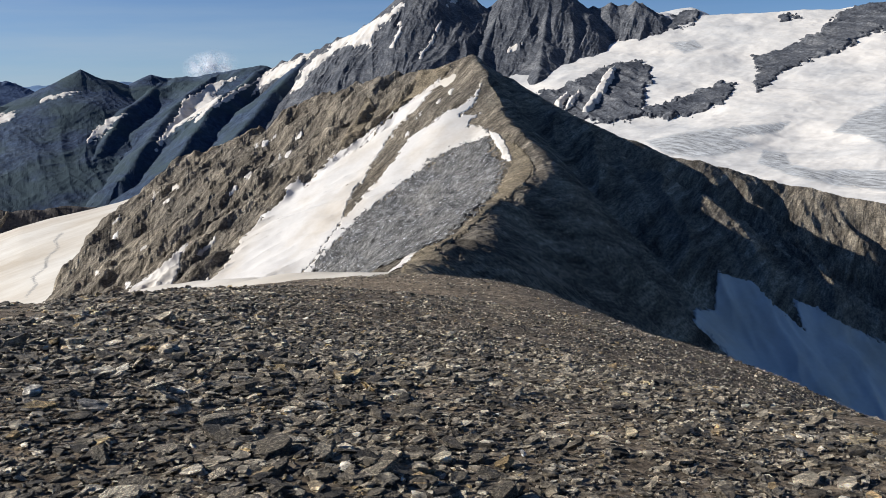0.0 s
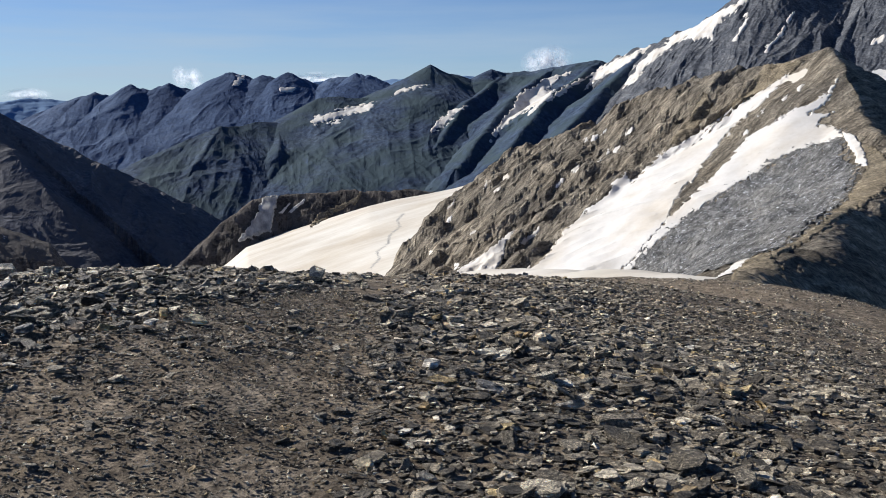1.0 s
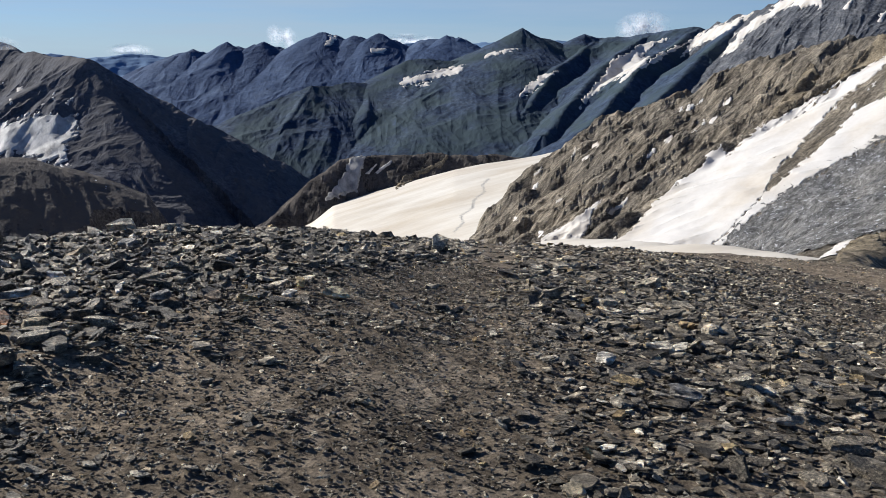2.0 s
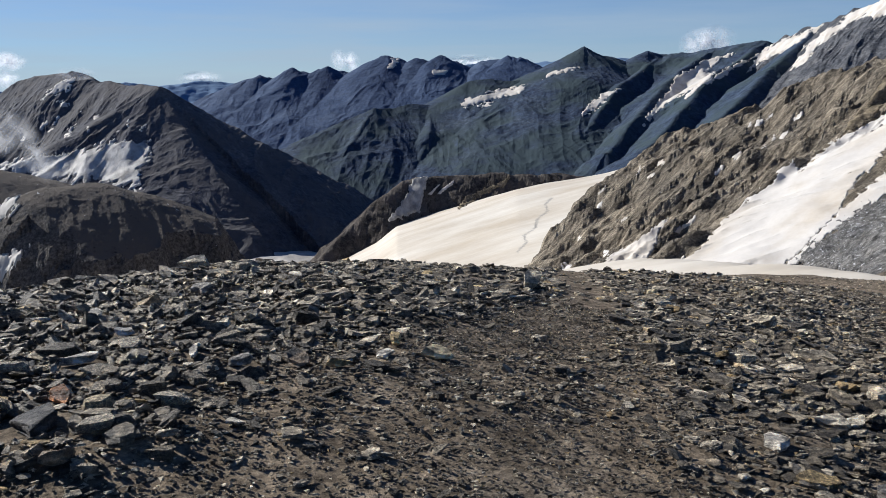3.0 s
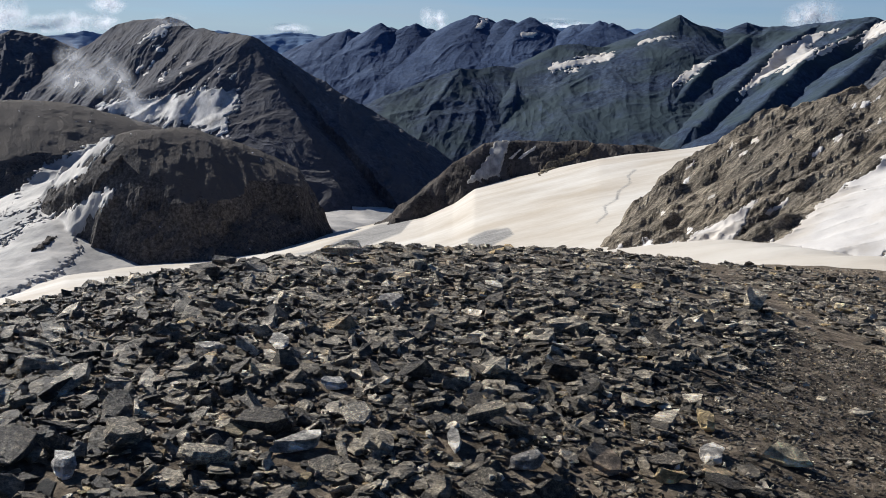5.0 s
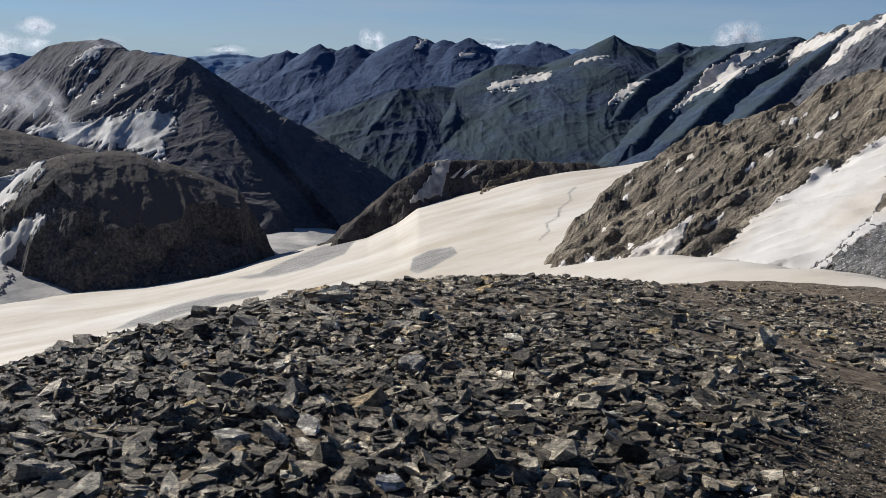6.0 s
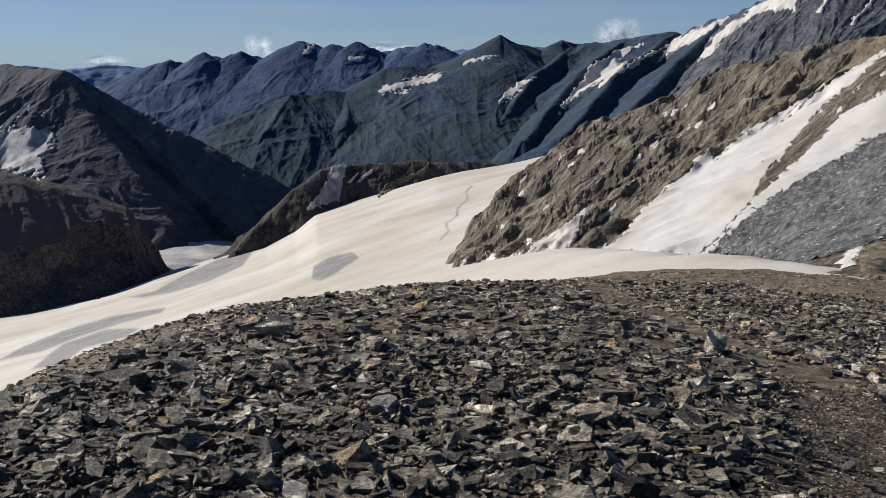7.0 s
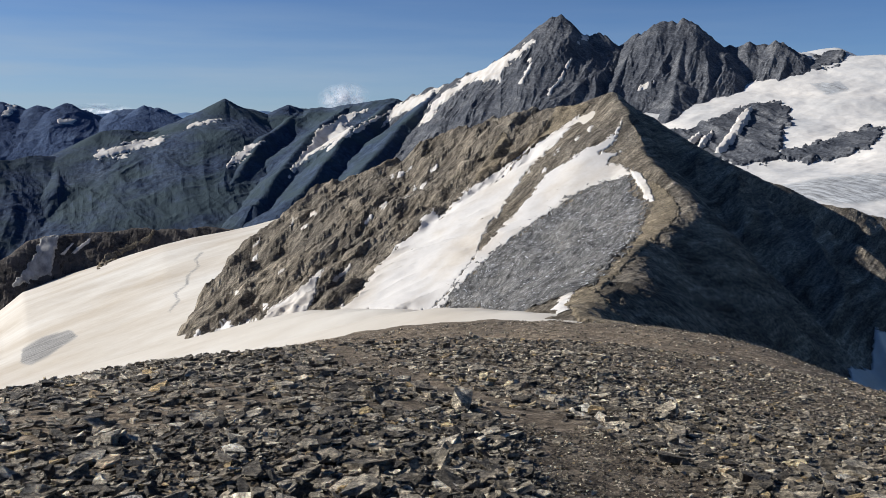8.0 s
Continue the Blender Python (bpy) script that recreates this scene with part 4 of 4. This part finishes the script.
field("snow_field", "bright old snow below the summit ridge", COULOIR_RIGHT, near_height, M_SNOW, (210, 375), 0.3, peak, 3, 1, 0.04, 22, 0.3)
field("snow_field", "narrow snow gully between rocks", GULLY, near_height, M_SNOW, (195, 340), 0.4, peak, 2, 2)
field("snow_field", "thin snow strip between rock beds", SIDE_GULLY, near_height, M_SNOW, (200, 340), 0.4, peak, 2, 2)
field("snow_patch", "small snow patch on the ridge", LEDGE_TIP, near_height, M_SNOW, (200, 320), 0.6, peak, 2, 3)
field("ice_dome", "bulging grey rubble-covered ice", DOME, near_height, M_DOME, (116, 330), 0.35, peak, 9, 4, 0.05, 8, 0.3, lambda x, y: 0.9 * (ridged((0.8 * x + 0.6 * y) / 5 + 0.6 * fbm(x / 25, y / 25, 2, 71), (0.8 * y - 0.6 * x) / 22, 3, 72) + 0.4))
field("snow_field", "shaded snow bowl below the ridge", BOWL, peak_height, M_SNOW, (120, 330), 0.6, peak, 2, 5, 0.05)
field("snow_field", "streaked snow at the foot of the rocks", TOE_SNOW, near_height, M_SNOW, (195, 330), 0.3, peak, 5, 6, 0.05, 5, 1.5)
field("scree_strip", "tan scree along the ridge", RIDGE_SCREE, peak_height, M_TAN, (90, 320), 0.3, peak, 3, 7, 0.05)
field("scree_strip", "tan scree mound on the col", COL_SCREE, near_height, M_TAN, (60, 120), 0.3, peak, 3, 8, 0.06)
field("melt_stream", "pale ribbon of ice on the col", MELT_STREAM, near_height, M_SNOW, (84, 150), 0.12, peak, 2, 9, 0.05, 2)
field("scree_strip", "pale tan scree below the crest", SADDLE_SCREE, near_height, M_TAN, (300, 410), 0.5, peak, 2, 9)
field("rock_slab", "smooth pale tan rock slab", PALE_SLAB, near_height, M_TAN, (290, 400), 0.5, peak, 2, 10)
for k, middle in enumerate([(11.41, -6.55), (9.76, -3.61), (9.14, -3.45), (8.59, -3.11), (8.28, -4.5), (7.7, -4.38), (6.92, -3.14), (8.79, -5.08), (15.19, -6.21), (15.86, -7.04), (18.99, -8.05), (19.13, -9.03), (17.45, -10.0), (18.66, -12.43), (-2.74, -0.96), (-1.37, -1.92), (-0.52, -3.16), (-3.59, -0.31), (11.97, -4.3), (10.43, -5.66), (16.61, -6.76), (20.51, -11.4), (13.51, -4.3), (23.2, -13.87)]):
    dice = random.Random(k)
    field("snow_patch", "small snow patch between rock beds", blot(middle, dice.uniform(0.18, 0.5), dice.uniform(0.07, 0.17), dice.uniform(35, 55), dice), near_height, M_SNOW, (180, 410), 0.3, peak, 1.5, k, 0.035, most=260)
for k, (outline, reach) in enumerate(((BAND_A, (1850, 2750)), (BAND_B, (1850, 2650)), (BAND_C, (2050, 2960)), (BAND_D, (2550, 2960)), (BAND_E, (2550, 2960)))):
    band = field("rock_band", "dark grey rock wall rising out of the glacier", outline, ice_slope_height, M_BIG, reach, 9.0, None, 3, 80 + k, 0.06, 3, 0, lambda x, y: 16 * (ridged((x + 0.5 * y) / 60, (y - 0.5 * x) / 260, 4, 85) + 0.4) + crag(x, y, 40, 3, 86))
    tagged(band, category="rock wall", group="rock walls in the glacier")
    if k == 0:
        for outline_ in (BAND_GULLY, BAND_PATCH, BAND_FOOT):
            field("snow_patch", "long snow gully in the rock wall", outline_, lambda x, y: ice_slope_height(x, y) + 14, M_SNOW, (1850, 2750), 4.0, band, 2, 29)
# The crevasse has no depth: its dark is painted as a grey streak.
stain(glacier, (DIRTY_CREVASSES, DIRTY_HOLLOW, DIRTY_BAND, DIRTY_EDGE, CREVASSE), 0.35)
stain(ice, (BARE_LOW, BARE_RIGHT, BARE_FOOT, BARE_HIGH), 0.5)
field("snow_patch", "grey snow strip", HILL_STRIP, hill_cover, M_DIRTY, (800, 1080), 2.0, hill, 2, 16)
field("snow_patch", "thin snow streak", HILL_STREAK, hill_cover, M_SNOW, (800, 1080), 1.5, hill, 1, 17, 0.03)
field("snow_patch", "thin snow streak", HILL_DASH, hill_cover, M_SNOW, (800, 1080), 1.5, hill, 1, 18, 0.03)
field("scree_strip", "dusty tan scree ledge", HILL_SLAB, hill_cover, M_TAN, (800, 1080), 2.0, hill, 2, 18)
field("hanging_glacier", "broken white hanging glacier", SLATE_HANGING, left_mountain_height, M_HANGING, (1380, 2000), 3.0, left, 6, 19, 0.06, 4, 0.8)
field("snow_patch", "snow patch below the top", SLATE_TOP, left_mountain_height, M_SNOW, (1450, 2250), 1.5, left, 4, 31, 0.04, 4, 1.2)
field("snow_patch", "snow patch on the flank", SLATE_LOW, left_mountain_height, M_SNOW, (1450, 2250), 1.5, left, 3, 32, 0.04, 4, 1.2)
field("snow_patch", "small snow patch in a hollow", BACK_PATCH, left_back_height, M_SNOW, (2250, 2700), 1.5, left_back, 2, 33)
for k, middle in enumerate([(55.24, -3.21), (54.86, -2.68), (54.38, -3.58), (54.01, -3.15), (55.56, -2.85), (56.82, -3.56), (56.34, -4.1), (57.73, -4.26), (53.42, -2.14), (52.55, -2.5), (51.52, -3.61), (50.76, -2.88), (49.86, -3.25), (53.12, -3.23), (59.38, -3.87), (60.01, -3.51), (50.78, -7.42), (50.22, -7.21)]):
    dice = random.Random(100 + k)
    field("snow_patch", "small snow patch on slate ledges", blot(middle, dice.uniform(0.12, 0.4), dice.uniform(0.05, 0.1), dice.uniform(20, 60), dice), left_mountain_height, M_SNOW, (1400, 2250), 1.0, left, 3, 100 + k, 0.04, 4, 1.0, most=260)
field("snow_field", "grey-white snow running down between two mounds", TONGUE_HIGH, tongue_cover, M_TONGUE, (850, 1500), 2.0, tongue, 4, 40, 0.06)
field("snow_field", "dusty snow below a dark mound", TONGUE_MAIN, tongue_cover, M_TONGUE, (650, 1150), 2.0, tongue, 4, 41, 0.06)
field("bare_ice", "grey bare ice beside the snow", TONGUE_BARE, tongue_cover, M_BARE, (700, 1250), 2.5, tongue, 6, 25, 0.06)
field("rock_island", "dark rock island rising out of the snow", TONGUE_ISLAND, tongue_cover, M_MOUND, (800, 1300), 6.0, tongue, 4, 23, 0.06, 2, 0, lambda x, y: crag(x, y, 40, 6, 87))
field("rock_island", "small dark rock island in the snow", TONGUE_STONE, tongue_cover, M_MOUND, (700, 1050), 4.5, tongue, 2, 24, 0.05, 2, 0, lambda x, y: crag(x, y, 20, 3, 88))
field("snow_patch", "small snow patch below the crest", BLUE_A, blue_range_height, M_SNOW, (3550, 4300), 3.0, blue, 3, 21)
field("snow_patch", "small snow patch on a summit", BLUE_B, blue_range_height, M_SNOW, (3550, 4300), 3.0, blue, 4, 22)
RANGE = (2250, 3250)
for k, (outline, label, host) in enumerate((
        (GREEN_STRIP, "long snow strip", green), (GREEN_CAP, "snow strip under a summit", green), (GREEN_FIELD, "sloping snow field", green),
        (GREEN_PATCH, "ragged snow patch on the slope", green), (GREEN_STREAK, "thin snow streak below the crest", green), (GREEN_LOW, "small snow patch on the slope", green),
        (CREST_LOW, "snow along the rising crest", big), (CREST_HIGH, "snow shoulder below the summit", big), (SUMMIT_GULLY, "thin snow gully below the summit", big),
        (MIDDLE_GULLY, "thin snow gully in the rock wall", big), (NOTCH_SNOW, "snow in the notch between two summits", big), (WALL_LEDGE, "snow ledge at the foot of the wall", big))):
    field("snow_patch", label, outline, range_height, M_SNOW, RANGE, 3.0, host, 3, 26 + k, 0.045, 4, 0.6, most=240)


# ---------------------------------------------------------------- the broken slate
def slab_shape(rng, sides=7, layers=3, under=False):
    """A split slab about one unit long: rings of chipped corners, a broken rim at each layer and a crooked top."""
    ang = (np.arange(sides) + rng.uniform(-0.34, 0.34, sides)) * 2 * math.pi / sides
    rad = rng.uniform(0.34, 0.60, sides)
    wide = rng.uniform(0.38, 0.85)
    thick = rng.choice([rng.uniform(0.07, 0.14), rng.uniform(0.1, 0.2), rng.uniform(0.16, 0.36)])
    ring = np.c_[rad * np.cos(ang), rad * np.sin(ang) * wide]
    lean = rng.uniform(-0.35, 0.35, 2) * thick
    slope = rng.uniform(-0.22, 0.22, 2)
    v = []
    for k in range(layers):
        up = k / (layers - 1)
        shrink = rng.uniform(0.8, 1.1, (sides, 1)) if 0 < k < layers - 1 else rng.uniform(0.72, 1.0, (sides, 1))
        z = thick * up + (ring @ slope) * up + rng.uniform(-0.32, 0.32, sides) * thick / (layers - 1) * (1 if k else 0.2)
        v.append(np.c_[ring * shrink + lean * up, z])
    v.append(np.array([[*(lean + rng.uniform(-0.1, 0.1, 2)), thick * rng.uniform(0.95, 1.12)]]))
    v, f = np.concatenate(v), []
    for k in range(sides):
        m = (k + 1) % sides
        for base in range(0, sides * (layers - 1), sides):
            f += [(base + k, base + m, base + sides + m), (base + k, base + sides + m, base + sides + k)]
        f.append((sides * (layers - 1) + k, sides * (layers - 1) + m, sides * layers))
    for k in range(1, sides - 1 if under else 0):
        f.append((0, k + 1, k))
    return v - [0, 0, 0.3 * thick], np.array(f)


def plain_slab(rng):
    """A simpler slab for the middle distance."""
    return slab_shape(rng, 5, 2)


def chip_shape(rng):
    """A sliver of slate: 6 corners, 8 triangles."""
    v = rng.uniform(-0.5, 0.5, (6, 3)) * [0.3, 0.3, 0.3] + np.array([[-0.45, -0.2, 0], [0.4, -0.3, 0], [0.05, 0.42, 0], [-0.3, -0.15, 0.3], [0.3, -0.15, 0.3], [0, 0.25, 0.32]])
    return v * [1, rng.uniform(0.5, 1), rng.uniform(0.5, 1.0)], np.array([(3, 4, 5), (0, 2, 1), (0, 1, 4), (0, 4, 3), (1, 2, 5), (1, 5, 4), (2, 0, 3), (2, 3, 5)])


# Stones that stand out: place, width and look.
MARKED = [(-5.71, 3.64, 0.15, "rust"), (-5.41, 4.59, 0.15, "grey"), (-6.51, 4.69, 0.13, "white"), (-6.13, 4.08, 0.24, "pale"), (-5.7, 4.51, 0.19, "pale"), (-6.67, 3.42, 0.18, "white"),
          (-4.67, 5.59, 0.22, "cream"), (-4.95, 4.91, 0.16, "ochre"), (-5.06, 5.69, 0.14, "ochre"), (-7.43, 4.7, 0.21, "pale"), (-8.0, 7.07, 0.19, "tan"), (-6.04, 15.31, 0.29, "cream"),
          (-5.07, 3.19, 0.16, "brown"), (-2.63, 5.54, 0.26, "pale"), (-3.28, 8.62, 0.19, "cream")]
MARKED += [(-25.78, 25.14, 0.55, "dark"), (-7.43, 6.26, 0.18, "grey"), (-5.59, 14.49, 0.22, "cream"), (-2.06, 5.11, 0.19, "grey"), (-1.54, 5.13, 0.19, "grey"), (2.59, 5.05, 0.11, "grey"),
           (-0.48, 3.72, 0.14, "tan"), (0.64, 4.55, 0.08, "white"), (-4.93, 5.33, 0.19, "pale"), (-5.22, 4.86, 0.18, "brown"), (-5.5, 3.36, 0.36, "dark"), (-7.2, 4.98, 0.19, "pale")]
STONE_LABELS = {"rust": "rust-brown weathered stone on the slate rubble", "grey": "upright grey slate block among flat slabs", "white": "small whitish quartz stone on dark slate",
                "pale": "pale grey split slate slab", "cream": "cream-yellow stone beside the trodden path", "ochre": "ochre-stained slate block on the rubble",
                "tan": "flat tan slab lying on the rubble", "brown": "dark brown layered slate block", "dark": "large dark slate slab on the rubble"}


def marked_stone(x, y, width, look_, dice):
    """A single stone of its own colour, resting on the ground: a chipped slab, or a thicker block."""
    v, f = slab_shape(dice, int(dice.integers(7, 10)), 4, True)
    v = v * [1.0, 1.0, (0.2 if look_ in ("pale", "tan", "dark") else 0.4) / np.ptp(v[:, 2])]
    v = v / np.ptp(v[:, 0])
    a_ = dice.uniform(0, 6.283)
    v = v @ np.array([[math.cos(a_), math.sin(a_), 0], [-math.sin(a_), math.cos(a_), 0], [0, 0, 1]])
    v[:, 2] -= v[:, 2].min()
    ob = mesh_object("stone", v * width, f, M_STONES[look_])
    ob.location = (x, y, float(stony_height(np.array([x]), np.array([y]))[0]) + 0.01)
    return tagged(ob, STONE_LABELS[look_], "stone", "stones that stand out on the plateau")


def turned(tilt, heading, spin, n):
    """Rotation matrices: spin about the stone's own axis, then a tilt towards the heading."""
    cs, ss = np.cos(spin), np.sin(spin)
    o, i = np.zeros(n), np.ones(n)
    rz = np.stack([np.stack([cs, -ss, o], -1), np.stack([ss, cs, o], -1), np.stack([o, o, i], -1)], -2)
    ax_, ay_ = -np.sin(heading), np.cos(heading)
    c, s = np.cos(tilt), np.sin(tilt)
    q = 1 - c
    rt = np.stack([np.stack([c + ax_ * ax_ * q, ax_ * ay_ * q, ay_ * s], -1), np.stack([ax_ * ay_ * q, c + ay_ * ay_ * q, -ax_ * s], -1), np.stack([-ay_ * s, ax_ * s, c], -1)], -2)
    return rt @ rz


def scatter(rng, count, near, far, least, most, keep, middle=(-3.0, 1.0), az=(-92, 84), rough_=1.0):
    """Places, sizes and turns of stones in a fan of the plateau, even over its area."""
    r = np.sqrt(rng.uniform(near**2, far**2, count))
    a_ = np.radians(rng.uniform(az[0], az[1], count))
    x, y = middle[0] - r * np.sin(a_), middle[1] + r * np.cos(a_)
    on_trail, big = trail(x, y), coarse(x, y)
    size = least * (most / least) ** (rng.beta(1.0, 2.9, count)) * (0.5 + 0.75 * big) * (1 - 0.45 * on_trail)
    ok = rng.uniform(0, 1, count) < keep(on_trail, big)
    for mx, my, width, _ in MARKED:
        ok &= np.hypot(x - mx, y - my) > 0.45 * width + 0.35 * size
    x, y, size, big = x[ok], y[ok], size[ok], big[ok]
    n = len(x)
    jumble = np.clip((-x - 4.0) / 2.5, 0, 1) * np.clip((9.5 - y) / 4, 0, 1) * big
    tilt = rough_ * (np.abs(rng.normal(0, 0.13, n)) * (0.6 + big + 0.6 * jumble) + (rng.uniform(0, 1, n) < 0.06 + 0.12 * jumble) * rng.uniform(0.3, 0.9, n))
    z = stony_height(x, y) + rng.uniform(-0.10, 0.13, n) * size + 0.02 * big * rng.uniform(0, 1, n)
    # The long sides of the slabs mostly run across the slope.
    turns_ = turned(tilt, rng.uniform(0, 6.283, n), rng.normal(0.3, 0.75, n) + math.pi * rng.integers(0, 2, n), n)
    # Thicker blocks among the jumbled stones.
    turns_[:, :, 2] *= (0.8 + 0.4 * jumble * rng.uniform(0.2, 1, n))[:, None]
    return np.c_[x, y, z], size, turns_


def heap(name, shapes, places, sizes, turns, rng, mat, parent):
    """Many stones joined into one mesh."""
    kind = rng.integers(0, len(shapes), len(places))
    verts, faces, base = [], [], 0
    for k, (v, f) in enumerate(shapes):
        pick = np.flatnonzero(kind == k)
        if not len(pick):
            continue
        w = np.einsum("nij,vj->nvi", turns[pick], v) * sizes[pick, None, None] + places[pick, None, :]
        verts.append(w.reshape(-1, 3))
        faces.append((f[None] + (np.arange(len(pick)) * len(v))[:, None, None]).reshape(-1, 3) + base)
        base += w.shape[0] * w.shape[1]
    return mesh_object(name, np.concatenate(verts), np.concatenate(faces), mat, parent)


rng = np.random.default_rng(7)
SLABS = [slab_shape(rng, int(rng.integers(6, 10)), 4, True) for _ in range(70)]
ROUGH = [slab_shape(rng, int(rng.integers(5, 7)), 2) for _ in range(50)]
PLAIN = [plain_slab(rng) for _ in range(32)]
CHIPS = [chip_shape(rng) for _ in range(16)]
off_trail = lambda t, b: (1 - 0.93 * t) * (0.55 + 0.45 * b)
places, sizes, turns = scatter(rng, 12500, 1.2, 5.0, 0.038, 0.29, off_trail)

# The larger slabs of the nearest stretch are stones of their own, the others lie in heaps.
nearby = np.flatnonzero((sizes > 0.1) & (places[:, 0] > -9) & (places[:, 0] < 3) & (places[:, 1] > 2.2))
nearby = nearby[np.argsort(-sizes[nearby])][:300]
rest = np.setdiff1d(np.arange(len(sizes)), nearby)
scree = heap("scree", SLABS, places[rest], sizes[rest], turns[rest], rng, M_SLATE, None)
tagged(scree, "loose grey slate slabs lying on the plateau", "scree", kind="stuff")
next_scree = heap("scree", ROUGH, *scatter(rng, 33000, 5.0, 9.0, 0.042, 0.31, off_trail, az=(-76, 80)), rng, M_SLATE, None)
tagged(next_scree, "loose slate slabs a few steps ahead on the plateau", "scree", kind="stuff")
middle_scree = heap("scree", PLAIN, *scatter(rng, 29000, 9.0, 22.0, 0.07, 0.42, off_trail, az=(-46, 76), rough_=0.7), rng, M_SLATE, None)
tagged(middle_scree, "field of broken slate farther along the plateau", "scree", kind="stuff")
far_scree = heap("scree", CHIPS, *scatter(rng, 27000, 22.0, 54.0, 0.12, 0.4, lambda t, b: (1 - 0.6 * t) * 0.85 + 0 * b, az=(-42, 74), rough_=0.5), rng, M_SLATE, None)
tagged(far_scree, "fine slate rubble towards the plateau's edge", "scree", kind="stuff")
slope_scree = heap("scree", CHIPS, *scatter(rng, 22000, 9.0, 27.0, 0.07, 0.28, lambda t, b: 0.9 - 0.5 * t + 0 * b, az=(-48, 8), rough_=0.6), rng, M_SLATE, None)
tagged(slope_scree, "small flat slate fragments on the falling slope", "scree", kind="stuff")
rear_scree = heap("scree", CHIPS, *scatter(rng, 24000, 1.0, 11.0, 0.05, 0.26, off_trail, az=(83, 269), rough_=0.7), rng, M_SLATE, None)
tagged(rear_scree, "broken slate lying on the plateau's back slope", "scree", kind="stuff")
gravel = heap("gravel", CHIPS, *scatter(rng, 100000, 1.2, 8.5, 0.025, 0.085, lambda t, b: 0.3 + 0.7 * t + 0 * b, az=(-82, 80)), rng, M_SLATE, None)
tagged(gravel, "fine slate chips between the slabs and on the path", "gravel", kind="stuff")
dice = np.random.default_rng(11)
for x_, y_, width, look_ in MARKED:
    marked_stone(x_, y_, width, look_, dice)
meshes = []
for v, f in SLABS:
    me = bpy.data.meshes.new("stone")
    me.from_pydata(v.tolist(), [], f.tolist())
    me.polygons.foreach_set("use_smooth", np.zeros(len(me.polygons), bool))
    me.materials.append(M_SLATE)
    meshes.append(me)
for k in nearby:
    stone = new("stone", meshes[int(k) % len(meshes)])
    stone.parent = plateau
    stone.matrix_world = Matrix.Translation(places[k].tolist()) @ Matrix(turns[k].tolist()).to_4x4() @ Matrix.Scale(float(sizes[k]), 4)


# ---------------------------------------------------------------- mist and small clouds
def vapour(name, label, mat, az, el, far, width, height, turn, seed):
    """A thin, gently curved veil; az, el and turn in degrees."""
    n_ = 14
    v, u = np.meshgrid(np.linspace(0, 1, n_), np.linspace(0, 1, n_), indexing="ij")
    a_, t_ = radians(az), radians(turn)
    # The veils far from the sun stand a little turned towards it.
    b_ = a_ + radians(35 if az < 45 else 0)
    far = far - (70 if az < 45 else 0)
    side, ahead = np.array([math.cos(b_), math.sin(b_), 0]), np.array([-math.sin(b_), math.cos(b_), 0])
    p, q = (u.ravel() - 0.5) * width, (v.ravel() - 0.5) * height
    p, q = p * math.cos(t_) - q * math.sin(t_), p * math.sin(t_) + q * math.cos(t_)
    middle = np.array([-math.sin(a_) * far, math.cos(a_) * far, far * math.tan(radians(el)) + 1.6])
    bend = 0.12 * width * fbm(u.ravel() * 2 + seed, v.ravel() * 2, 2, seed)
    ob = mesh_object(name, middle + side * p[:, None] + ahead * bend[:, None] + np.array([0, 0, 1]) * q[:, None], grid_faces(n_, n_), mat, None, True)
    layer = ob.data.uv_layers.new(name="veil")
    flat_uv = np.stack([u.ravel(), v.ravel()], -1)[np.array([lp.vertex_index for lp in ob.data.loops])]
    layer.data.foreach_set("uv", flat_uv.astype(np.float32).ravel())
    return tagged(ob, label, name, "wisps of mist" if name == "mist" else "small clouds")


for place_ in (
        (56.6, -4.10, 1420, 55, 150, 28, 30),
        (58.6, -3.4, 1425, 95, 75, 0, 31),
        (59.6, -2.2, 1430, 55, 60, -10, 32),
        (60.2, -3.7, 1435, 60, 50, 0, 33),
        (53.5, 0.09, 2208, 103, 44, 0, 34),
):
    vapour("mist", "thin wisp of mist drifting past the slate mountain", M_MIST, *place_)
for place_ in (
        (63.5, -0.15, 4930, 319, 209, 0, 1),
        (62.8, 0.26, 4931, 228, 228, 0, 2),
        (60.9, -0.33, 4932, 273, 118, 0, 3),
        (59.2, -0.14, 4933, 319, 155, 0, 4),
        (57.4, -0.13, 4934, 164, 118, 0, 5),
        (37.0, 0.83, 4935, 118, 137, 0, 6),
        (36.2, 0.69, 4936, 155, 137, 0, 7),
        (13.3, 1.37, 4937, 273, 182, 0, 8),
        (12.2, 1.50, 4938, 274, 228, 0, 9),
        (46.1, -0.17, 4939, 274, 82, 0, 10),
        (13.0, 1.70, 4940, 274, 155, 0, 11),
        (11.9, 1.47, 4941, 228, 91, 0, 12),
        (28.1, 0.64, 4942, 411, 91, 0, 13),
        (57.3, 0.99, 4943, 228, 100, 0, 14),
        (57.2, 0.95, 4944, 183, 119, 0, 15),
):
    vapour("cloud", "small soft white cloud above the horizon", M_CLOUD, *place_)
